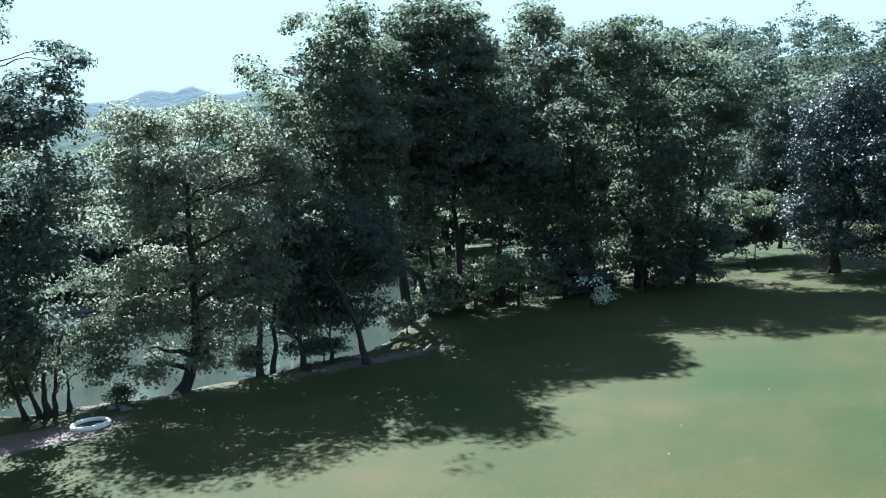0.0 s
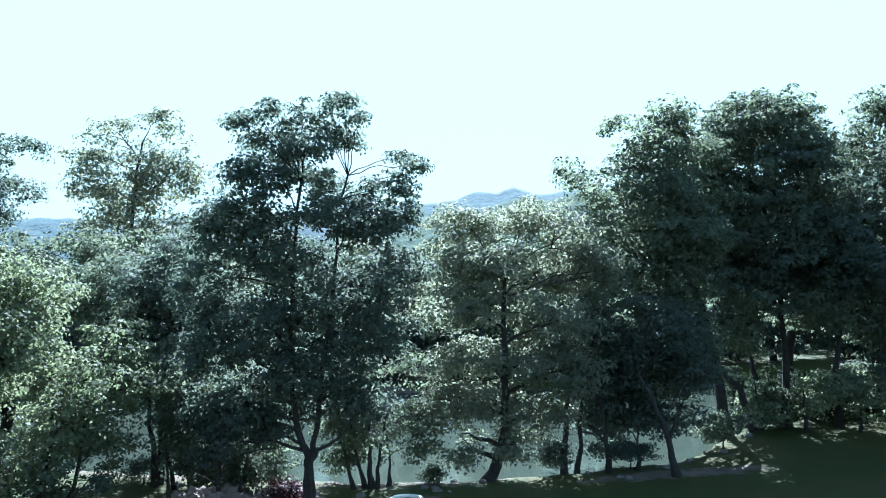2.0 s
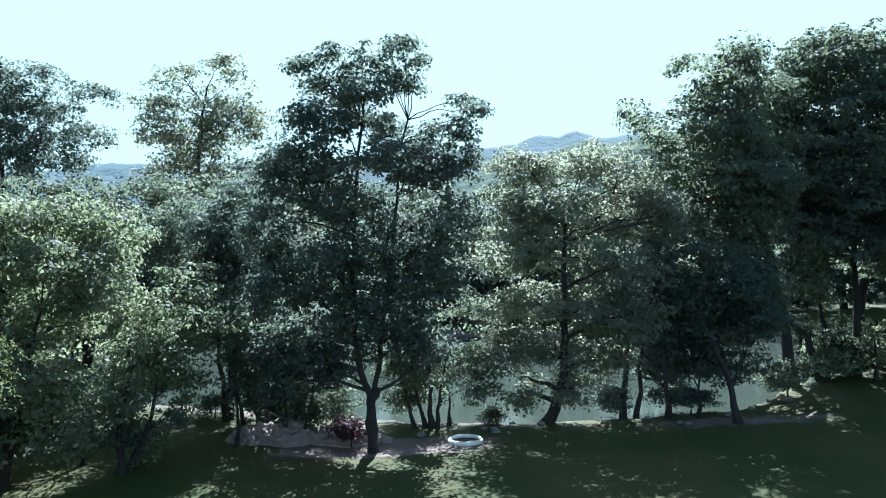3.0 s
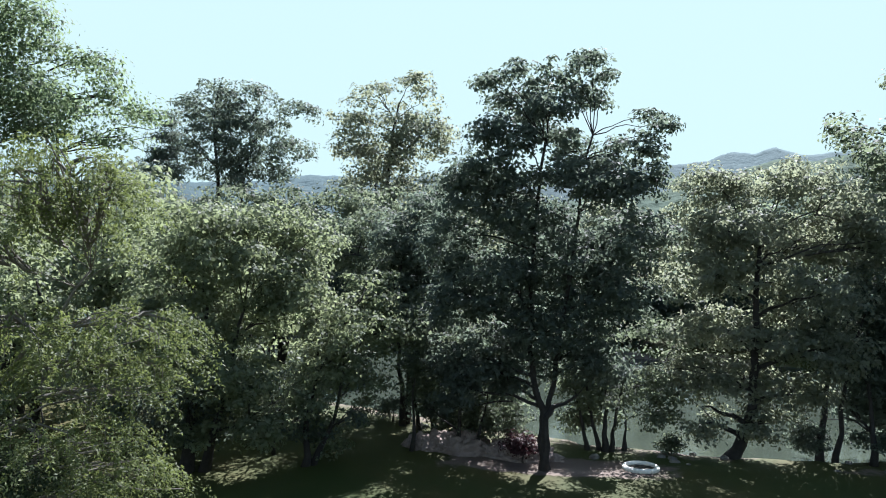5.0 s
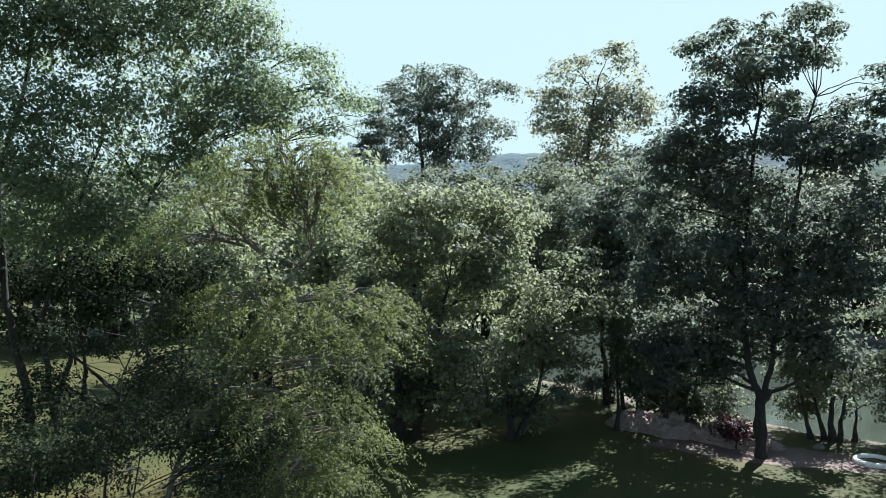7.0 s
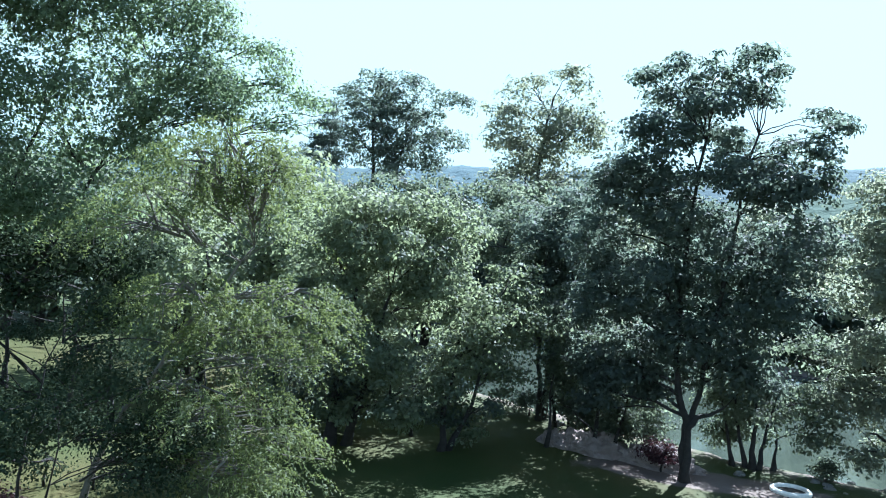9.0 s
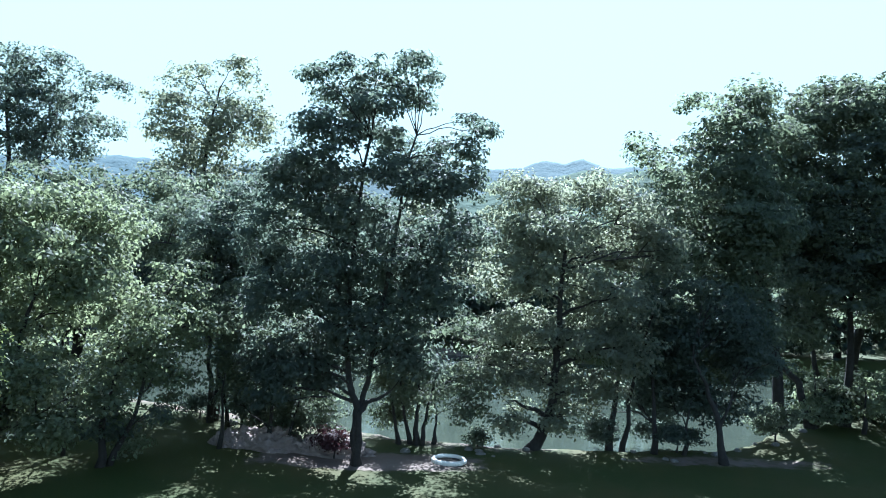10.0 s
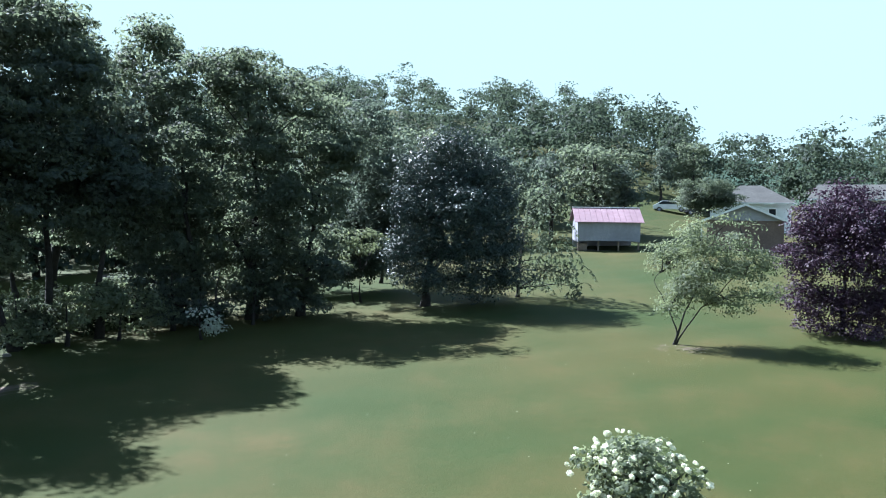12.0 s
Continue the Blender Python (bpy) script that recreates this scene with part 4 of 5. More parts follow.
make_tree("weeping_tree", [[(31.6, 30.2, 0), (31.6, 30.2, 1.6), (32.3, 30.6, 5.5)]],
          BLOBS["weepsmall"], LEAF_MID, 28, "small weeping tree with leaves hanging to the grass", leaf=0.2, aspect=0.4, spacing=0.75, hang=0.45, tip_hang=1.0, girth=0.13, twigs=40, flat=0.3)
make_tree("small_tree", [[(26.55, 16.9, 0), (26.7, 16.8, 1.25), (26.9, 16.7, 2.0), (27.3, 16.5, 2.9), (27.6, 16.2, 4.2)],
                         [(26.6, 16.85, 0), (26.8, 16.7, 1.3), (27.2, 16.3, 2.15), (27.8, 15.6, 3.1), (28.2, 14.9, 4.2)],
                         [(26.55, 16.9, 0), (26.7, 16.8, 1.4), (26.7, 17.2, 2.3), (26.5, 17.8, 3.4)]],
          BLOBS["small"], LEAF_OLIVE, 29, "small airy olive tree with thin forked stems on mulch", leaf=0.15, aspect=0.45, spacing=0.5, per=12, spread=0.26, girth=0.055, twigs=90, fill=1.35, flat=0.4, core=1.6)
make_tree("plum_tree", [[(32.6, 12.9, 0), (32.6, 12.9, 1.6), (33.0, 13.0, 4.4)], [(32.6, 12.9, 0), (32.8, 12.5, 1.4), (33.6, 11.6, 4.0)]],
          BLOBS["purple"], LEAF_PURPLE, 30, "rounded purple-leaved plum tree on the lawn", core=2.5, leaf=0.15, spacing=0.5, girth=0.15, spread=0.22, flat=0.8, hollow=0.0)
make_tree("broadleaf_tree", [[(68.6, 41.2, 0), (68.6, 41.2, 2.5), (68.6, 41.2, 5)]], BLOBS["farround"], LEAF_MID, 31,
          "round green tree in front of the houses", leaf=0.22, spacing=0.6, per=18, spread=0.36, girth=0.2, fill=1.3)

make_tree("broadleaf_tree", [[(-11.39, 22.33, 0), (-11.28, 22.43, 1.5), (-11.50, 22.12, 3.5)], [(-10.76, 22.68, 0), (-10.44, 22.74, 2.0)], [(-12.67, 21.66, 0), (-12.56, 21.64, 2.4)]],
          BLOBS["under_a"], LEAF_MID, 32, "bushy young tree thick with leaves behind the earth heap", leaf=0.18, spacing=0.55, girth=0.08, group=TREES_WATER, deep=1.7)
make_tree("broadleaf_tree", [[(0.60, 27.88, 0), (0.50, 28.00, 2.0), (0.20, 28.24, 4)], [(1.60, 28.14, 0), (1.80, 28.14, 2)]],
          BLOBS["under_b"], LEAF_DARK, 33, "dark bushy tree filling the bank beside the curved trunk", leaf=0.18, spacing=0.55, girth=0.09, group=TREES_WATER, deep=2.4)
make_tree("broadleaf_tree", [[(-13.42, 24.57, 0), (-13.53, 24.52, 1.3), (-13.60, 24.48, 4.2)], [(-14.02, 24.58, 0), (-14.22, 24.47, 1.4), (-14.63, 24.22, 4.1)]],
          [(-13.8, 24.3, 8.1, 1.23, 0.92), (-14.7, 23.8, 7.0, 1.02, 1.02), (-13.6, 24.5, 6.2, 1.23, 1.23), (-14.5, 23.9, 5.3, 0.98, 1.12), (-13.5, 24.5, 4.0, 1.23, 1.23), (-13.8, 24.4, 2.3, 1.02, 1.13), (-13.4, 24.6, 1.0, 0.92, 0.82)],
          LEAF_DARK, 46, "dark leafy tree crowding behind the forked tree", leaf=0.19, spacing=0.6, girth=0.1, group=TREES_WATER, deep=1.3, core=2.0)
make_tree("broadleaf_tree", [[(9.04, 35.23, 0), (9.04, 35.23, 2.0)], [(11.08, 34.88, 0), (11.28, 34.79, 2)], [(7.42, 35.90, 0), (7.22, 36.00, 2.4)]],
          BLOBS["under_c"], LEAF_OLIVE, 34, "low green thicket between the tall trunks", leaf=0.2, spacing=0.62, girth=0.08, group=TREES_WATER, deep=1.8)
make_tree("broadleaf_tree", [[(13.74, 35.49, 0), (13.74, 35.49, 3.0)], [(15.61, 34.85, 0), (15.81, 34.89, 3)], [(17.08, 33.95, 0), (17.29, 33.99, 2.4)]],
          BLOBS["under_d"], LEAF_DARK, 35, "dense dark thicket beneath the domed tree", leaf=0.22, spacing=0.65, girth=0.1, group=TREES_WATER)

make_tree("broadleaf_tree", [[(8.63, 36.73, 0), (8.74, 36.74, 4.0), (8.84, 36.75, 9)], [(10.66, 36.24, 0), (10.97, 36.28, 5), (11.48, 35.87, 9)]],
          BLOBS["fill_c"], LEAF_DARK, 36, "dense dark green tree between two taller ones", leaf=0.26, spacing=0.95, girth=0.2, spread=0.3, group=TREES_WATER, deep=2.0, core=3.0)
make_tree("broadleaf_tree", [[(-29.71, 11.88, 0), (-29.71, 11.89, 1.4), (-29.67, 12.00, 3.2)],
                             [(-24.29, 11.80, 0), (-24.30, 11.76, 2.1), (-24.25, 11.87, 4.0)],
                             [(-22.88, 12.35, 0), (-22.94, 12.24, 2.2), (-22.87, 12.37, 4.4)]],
          BLOBS["thicket"], LEAF_SHADED, 37, "multi-stemmed tree behind the weeping tree, shade painted into its dark leaves", leaf=0.18, spacing=0.6, girth=0.11, spread=0.28)

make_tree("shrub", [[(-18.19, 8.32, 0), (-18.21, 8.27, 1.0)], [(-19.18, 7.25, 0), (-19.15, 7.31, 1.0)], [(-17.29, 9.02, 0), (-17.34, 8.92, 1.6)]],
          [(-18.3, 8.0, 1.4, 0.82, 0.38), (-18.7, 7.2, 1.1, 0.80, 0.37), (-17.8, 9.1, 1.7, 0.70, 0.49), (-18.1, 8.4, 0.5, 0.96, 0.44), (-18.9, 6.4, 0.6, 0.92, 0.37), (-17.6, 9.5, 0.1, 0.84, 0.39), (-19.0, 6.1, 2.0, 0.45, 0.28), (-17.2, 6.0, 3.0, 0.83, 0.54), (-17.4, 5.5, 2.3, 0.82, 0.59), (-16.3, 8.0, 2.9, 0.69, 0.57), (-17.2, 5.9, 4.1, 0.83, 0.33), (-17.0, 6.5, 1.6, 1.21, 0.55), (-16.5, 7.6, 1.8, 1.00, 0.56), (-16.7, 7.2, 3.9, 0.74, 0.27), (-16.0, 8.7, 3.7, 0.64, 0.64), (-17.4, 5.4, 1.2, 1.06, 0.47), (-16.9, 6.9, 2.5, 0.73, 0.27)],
          LEAF_SHADED, 45, "low leafy undergrowth by the weeping tree, shade painted into its dark leaves", leaf=0.1, spacing=0.42, girth=0.03, twigs=50, category="shrub", core=1.2)
# shaded left skirt of the weeping tree, given darkened leaves
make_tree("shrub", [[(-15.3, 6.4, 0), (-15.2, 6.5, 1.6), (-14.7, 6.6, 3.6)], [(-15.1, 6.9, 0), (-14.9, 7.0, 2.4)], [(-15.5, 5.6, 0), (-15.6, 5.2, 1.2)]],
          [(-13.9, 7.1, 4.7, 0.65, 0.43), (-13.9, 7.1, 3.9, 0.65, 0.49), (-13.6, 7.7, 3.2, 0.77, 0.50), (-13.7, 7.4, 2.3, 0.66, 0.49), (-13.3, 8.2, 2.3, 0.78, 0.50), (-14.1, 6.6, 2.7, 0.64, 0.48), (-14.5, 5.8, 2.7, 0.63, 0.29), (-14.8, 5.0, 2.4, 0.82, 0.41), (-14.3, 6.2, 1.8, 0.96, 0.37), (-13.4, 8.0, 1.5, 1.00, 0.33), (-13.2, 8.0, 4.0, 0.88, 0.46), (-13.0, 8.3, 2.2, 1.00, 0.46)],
          LEAF_SHADED, 47, "shaded skirt of the weeping tree, built as a shrub with darkened leaves", leaf=0.1, spacing=0.45, girth=0.04, twigs=60, category="shrub", core=1.2)
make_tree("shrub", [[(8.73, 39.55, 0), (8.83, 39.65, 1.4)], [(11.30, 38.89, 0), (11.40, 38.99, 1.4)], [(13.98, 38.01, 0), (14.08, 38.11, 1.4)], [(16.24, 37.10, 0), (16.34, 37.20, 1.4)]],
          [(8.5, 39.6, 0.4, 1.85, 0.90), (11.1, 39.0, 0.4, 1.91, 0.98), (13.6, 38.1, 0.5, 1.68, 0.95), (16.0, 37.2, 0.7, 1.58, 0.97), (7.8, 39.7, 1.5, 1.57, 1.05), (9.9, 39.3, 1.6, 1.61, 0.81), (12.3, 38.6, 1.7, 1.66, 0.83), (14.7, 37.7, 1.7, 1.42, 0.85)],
          LEAF_SHADED, 48, "leafy thicket under the tall trees at the bank, shade painted into its leaves", leaf=0.2, spacing=0.6, girth=0.05, twigs=40, category="shrub", core=1.5)
make_tree("conifer_tree", [[(-39.39, 27.77, 0), (-39.39, 27.77, 8), (-39.39, 27.77, 15.5)]],
          BLOBS["conifer"], LEAF_DARK, 38, "narrow dark conifer among the far trees", leaf=0.3, aspect=0.3, spacing=0.7, per=12, spread=0.3, girth=0.2, twigs=0, jitter=0.0, flat=0.3, hollow=0.0, fill=2.2)
make_tree("broadleaf_tree", [[(-33.15, 31.63, 0), (-33.15, 31.63, 4), (-33.15, 31.63, 8)], [(-35.76, 27.99, 0), (-35.76, 27.99, 4), (-35.64, 28.07, 8.5)], [(-29.73, 34.63, 0), (-29.73, 34.63, 4), (-29.73, 34.63, 8.5)]],
          BLOBS["midlow"], LEAF_MID, 39, "leafy green trees grown together behind the lawn", leaf=0.28, spacing=0.95, per=12, spread=0.4, girth=0.18, deep=1.6)

make_tree("broadleaf_tree", [[(-13.44, 25.47, 0), (-13.54, 25.49, 2.5), (-13.86, 25.43, 6.5)], [(-14.93, 24.84, 0), (-15.04, 24.75, 3), (-15.25, 24.57, 6)]],
          BLOBS["slimb"], LEAF_MID, 40, "leafy mid-green tree on the bank behind its neighbours", leaf=0.2, spacing=0.6, girth=0.13, group=TREES_WATER, deep=2.4)

make_tree("broadleaf_tree", [[(27.47, 42.96, 0), (27.47, 42.96, 2.5), (27.47, 42.84, 5)], [(29.99, 41.25, 0), (30.10, 41.16, 3), (30.32, 41.10, 5)], [(25.31, 44.45, 0), (25.20, 44.43, 3), (25.09, 44.52, 6)]],
          BLOBS["gap_fill"] + BLOBS["gap_low"], LEAF_DARK, 43, "dark leafy trees grown together behind the lawn edge", leaf=0.24, spacing=0.75, girth=0.15, spread=0.32, deep=1.4, core=2.0)
make_tree("broadleaf_tree", [[(-18.07, 14.96, 0), (-18.18, 14.99, 1.2), (-18.30, 15.01, 2.4)], [(-16.21, 19.07, 0), (-16.32, 19.09, 1.5), (-16.42, 19.23, 2.6)], [(-19.63, 13.44, 0), (-19.74, 13.47, 2.2)]],
          BLOBS["under_e"], LEAF_DARK, 44, "dark leafy thicket in the shade of the rounded trees", leaf=0.17, spacing=0.55, girth=0.07, group=TREES_WATER, deep=1.5)


# ---- far shore trees, built once and copied, and the woods on the hills
def far_blobs(seed, h, w):
    rnd = random.Random(seed)
    bl = []
    for k in range(11):
        a_ = rnd.uniform(0, 2 * math.pi)
        s = rnd.uniform(0, 0.75) * w
        z = h * rnd.uniform(0.2, 0.9)
        s *= 1.1 - (z / h) ** 2 * 0.7
        bl.append((300 + s * math.cos(a_), -300 + s * math.sin(a_), z, w * rnd.uniform(0.38, 0.55), h * rnd.uniform(0.10, 0.16)))
    return bl


def far_kind(i, h, w, mat, label, group, spacing=1.5, per=11, leaf=0.45):
    rng, rnd = np.random.default_rng(70 + i), random.Random(70 + i)
    bl = [(x - 300, y + 300, z, rx, rz) for x, y, z, rx, rz in far_blobs(50 + i, h, w)]
    th = empty_thing("broadleaf_tree", (0, 0, 0), label=label, category="tree", group=group)
    pts, nors, cents = crown_points(bl, rng, spacing, per, 0.58 * spacing / 1.5)
    me = mesh_quads("crown", leaf_quads(pts, nors, leaf, 0.62, rng))
    me.materials.append(mat)
    new("crown", me).parent = th
    bm = bmesh.new()
    add_tube(bm, bent((0, 0, -0.4), (0.2, 0.1, h * 0.8), 8, 0, rnd), [0.28 - 0.028 * k for k in range(9)], 8)
    part("trunk", bm, BARK, th, smooth=True)
    for k in range(5):
        bm = bmesh.new()
        add_tube(bm, bent((0, 0, h * (0.25 + 0.1 * k)), bl[k][:3], 5, 0.1, rnd), [0.1 - 0.015 * q for q in range(6)], 5)
        part("limb", bm, BARK, th, smooth=True)
    return th


FAR_KINDS = [far_kind(i, h, w, mat, "leafy green tree on the far shore of the pond", "trees beyond the pond")
             for i, (h, w, mat) in enumerate([(11.0, 3.4, LEAF_LIGHT), (13.5, 3.6, LEAF_MID), (9.5, 3.6, LEAF_OLIVE), (12.0, 3.0, LEAF_DARK)])]

rnd = random.Random(5)
used = [False] * 4
places = []
for k in range(34):
    x = -78 + k * 3.4 + rnd.uniform(-1.2, 1.2)
    y = np.interp(x, FARB_X, FARB_Y) + 3.0 + rnd.uniform(0, 5)
    places.append((x, y, rnd.uniform(0.85, 1.1) if x < -14 else rnd.uniform(0.75, 1.02)))
for k in range(26):
    x = -80 + k * 4.6 + rnd.uniform(-1.5, 1.5)
    places.append((x, np.interp(x, FARB_X, FARB_Y) + 12 + rnd.uniform(0, 6), rnd.uniform(0.85, 1.15)))
for k in range(14):                       # behind the lawn on the west
    places.append((-46 - rnd.uniform(0, 14), -14 + k * 3.6 + rnd.uniform(-1, 1), rnd.uniform(0.9, 1.2)))
for k in range(9):                        # at the foot of the eastern hill
    places.append((30 + k * 2.9 + rnd.uniform(-1, 1), 62 - k * 0.9 + rnd.uniform(-2, 3), rnd.uniform(0.85, 1.1)))
for k in range(11):                       # beyond the lawn behind the weeping tree
    places.append((-47 - rnd.uniform(0, 4), 2 + k * 2.4 + rnd.uniform(-0.8, 0.8), rnd.uniform(0.8, 1.0)))
for k in range(9):
    places.append((-42 - rnd.uniform(0, 3), 15 + k * 2.0 + rnd.uniform(-0.5, 0.5), rnd.uniform(0.72, 0.9)))
for x, y, k in ((64.5, 51, 0.8), (67.3, 48.9, 0.75), (62, 54.5, 0.85), (66.5, 54, 0.85), (58.5, 57, 0.8), (68.5, 51.5, 0.8), (95.5, 63.5, 0.75), (100, 61, 0.8)):   # on the slope behind the shed
    places.append((x, y, k))
for x, y, s in places:
    i = rnd.randrange(4) if x < 20 else rnd.choice((1, 3))
    m = pose(x, y, ground_z(x, y), 0, 0, rnd.uniform(0, 360)) @ Matrix.Diagonal((s * 1.05, s * 1.05, s, 1))
    if used[i]:
        ob = copy_thing(FAR_KINDS[i], m)
        ob.scale = (s * 1.05, s * 1.05, s)
    else:
        FAR_KINDS[i].matrix_world = m
        used[i] = True

# mostly hidden trees, added as shadow casters for the western lawn
shade_tree = far_kind(4, 9.0, 3.0, LEAF_OLIVE, "leafy green tree added between the rounded trees and the pond to shade the lawn", "trees on the near bank", 0.9, 9, 0.24)
for n, (x, y, s) in enumerate(((-24, 19.5, 1.0), (-26.5, 20.5, 1.15), (-22, 23, 0.95), (-28.5, 18.5, 1.0), (-30.8, 20, 1.1), (-26.5, 17, 0.85), (-24, 16.2, 0.75), (-19, 22.5, 0.9), (-21, 19, 0.85))):
    m = pose(x, y, ground_z(x, y), 0, 0, 47 * n) @ Matrix.Diagonal((s, s, s, 1))
    if n:
        copy_thing(shade_tree, m).scale = (s, s, s)
    else:
        shade_tree.matrix_world = m


def woods(name, spots, seed, leaf, label):
    rng = np.random.default_rng(seed)
    allq = []
    for x, y, h, w in spots:
        z0 = ground_z(x, y)
        bl = []
        for k in range(7):
            a_ = rng.uniform(0, 2 * math.pi)
            s = rng.uniform(0, 0.6) * w
            bl.append((x + s * math.cos(a_), y + s * math.sin(a_), z0 + h * rng.uniform(0.14, 0.84), w * rng.uniform(0.45, 0.65), h * rng.uniform(0.14, 0.2)))
        pts, nors, _ = crown_points(bl, rng, 3.0, 10, 0.85)
        allq.append(leaf_quads(pts, nors, leaf, 0.65, rng))
    me = mesh_quads(name, np.concatenate(allq))
    me.materials.append(LEAF_FAR)
    ob = new(name, me)
    tagged(ob, label, "woods", kind="stuff")


rng = np.random.default_rng(9)
spots = []
while len(spots) < 190:
    az, r = rng.uniform(12, 57.5), rng.uniform(87, 210)
    if az > 48 and r < 118:
        continue
    x, y = r * math.sin(radians(az)), r * math.cos(radians(az))
    spots.append((x, y, rng.uniform(8.5, 13.5), rng.uniform(3.2, 4.8)))
for k in range(60):
    az, r = rng.uniform(50, 83), rng.uniform(118, 162)
    x, y = r * math.sin(radians(az)), r * math.cos(radians(az))
    spots.append((x, y, rng.uniform(10, 15.5), rng.uniform(3.2, 4.6)))
for k in range(50):
    az, r = rng.uniform(-60, 13), rng.uniform(87, 204)
    x, y = r * math.sin(radians(az)), r * math.cos(radians(az))
    spots.append((x, y, rng.uniform(7, 10), rng.uniform(3.4, 4.8)))
for k in range(46):
    x = -84 + k * 2.5 + rng.uniform(-0.8, 0.8)
    spots.append((x, float(np.interp(x, FARB_X, FARB_Y)) + 2.2 + rng.uniform(0, 1.5), rng.uniform(4, 6.5), rng.uniform(2.2, 3.2)))
woods("far_woods", spots, 41, 0.56, "dense green woods covering the hillsides")


# ---------------------------------------------------------------- buildings
WALL_WHITE = plain("painted_siding_white", (0.72, 0.74, 0.78), (0.80, 0.82, 0.84), 3.0, 0.6)
WALL_GREY = plain("painted_siding_grey", (0.27, 0.27, 0.31), (0.34, 0.34, 0.38), 3.0, 0.6)
WALL_BROWN = plain("brick_brown", (0.14, 0.10, 0.085), (0.20, 0.14, 0.115), 6.0, 0.8)
ROOF_RED = plain("metal_roof_red", (0.30, 0.19, 0.215), (0.37, 0.25, 0.275), 2.0, 0.45, 0.1)
ROOF_GREY = plain("shingle_grey", (0.055, 0.055, 0.052), (0.085, 0.083, 0.078), 4.0, 0.95)
TRIM_WHITE = plain("trim_white", (0.78, 0.79, 0.80), (0.84, 0.84, 0.84), 5.0, 0.5)
DARK_IN = plain("shed_inside_dark", (0.05, 0.045, 0.04), (0.09, 0.08, 0.07), 3.0, 0.9)
WOOD_POST = plain("wood_post", (0.16, 0.12, 0.09), (0.25, 0.20, 0.15), 6.0, 0.85)
m, t, b = mat_base("window_glass_dark")
b.inputs["Base Color"].default_value = (0.02, 0.025, 0.03, 1)
b.inputs["Roughness"].default_value = 0.06
GLASS_DARK = m


def pole_shed(x0, y0, x1, y1):
    """A shed on posts, its long wall from (x0, y0) to (x1, y1): upper walls clad, open below."""
    w = math.hypot(x1 - x0, y1 - y0)
    rz = math.degrees(math.atan2(y1 - y0, x1 - x0))
    z = ground_z((x0 + x1) / 2, (y0 + y1) / 2) - 0.05
    th = empty_thing("pole_shed", (x0, y0, z), rz, label="grey clad pole shed with red metal roof, open below", category="shed")
    part("front_wall", box(0, w, 0, 0.12, 0.85, 2.5), WALL_GREY, th, "pale grey cladding")
    part("back_wall", box(0, w, 4.88, 5.0, 0.0, 2.5), WALL_GREY, th)
    part("side_wall", box(0, 0.12, 0.12, 4.88, 0.75, 2.5), WALL_GREY, th)
    part("side_wall", box(w - 0.12, w, 0.12, 4.88, 0.75, 2.5), WALL_GREY, th)
    for sx in (0.0, w - 0.12):
        part("gable", prism([(0, 2.5), (5.0, 2.5), (2.5, 3.5)], 0, 0.12), WALL_GREY, th).matrix_local = Matrix.Translation((sx + 0.12, 0, 0)) @ pose(0, 0, 0, 0, 0, 90)
    for side in (0, 1):
        n = 12
        for k in range(n):
            bm = bmesh.new()
            a0, a1 = -0.3 + (w + 0.6) * k / n, -0.3 + (w + 0.6) * (k + 1) / n
            if side == 0:
                p = [(a0, -0.35, 2.38), (a1 - 0.02, -0.35, 2.38), (a1 - 0.02, 2.5, 3.56), (a0, 2.5, 3.56)]
            else:
                p = [(a0, 2.5, 3.56), (a1 - 0.02, 2.5, 3.56), (a1 - 0.02, 5.35, 2.38), (a0, 5.35, 2.38)]
            lo = [bm.verts.new(q) for q in p]
            hi = [bm.verts.new((q[0], q[1], q[2] + 0.05)) for q in p]
            bm.faces.new(hi)
            bm.faces.new(lo[::-1])
            for i in range(4):
                bm.faces.new((lo[i], lo[(i + 1) % 4], hi[(i + 1) % 4], hi[i]))
            part("roof_panel", bm, ROOF_RED, th)
    part("ridge_cap", box(-0.32, w + 0.32, 2.3, 2.7, 3.58, 3.66, 0.02), TRIM_WHITE, th, "pale ridge cap")
    for k in range(4):
        x = 0.02 + (w - 0.2) * k / 3
        part("post", box(x, x + 0.15, 0.13, 0.28, 0, 0.8), WOOD_POST, th)
    part("floor", box(0.15, w - 0.15, 0.3, 4.85, 0.0, 0.06), DARK_IN, th)
    part("crate", box(0.2, 0.9, 0.4, 1.0, 0.06, 0.6, 0.03), WOOD_POST, th)
    th.scale = (1, 1, 1.08)
    return th


def add_window(parent, x, z, w, h, y=-0.02):
    fr = bmesh.new()
    add_box(fr, x - 0.08, x, y - 0.05, y + 0.03, z - 0.08, z + h + 0.08)
    add_box(fr, x + w, x + w + 0.08, y - 0.05, y + 0.03, z - 0.08, z + h + 0.08)
    add_box(fr, x, x + w, y - 0.05, y + 0.03, z + h, z + h + 0.08)
    add_box(fr, x, x + w, y - 0.07, y + 0.03, z - 0.08, z)
    f = part("window", fr, TRIM_WHITE, parent)
    part("pane", box(x, x + w, y - 0.015, y + 0.015, z, z + h), GLASS_DARK, f)


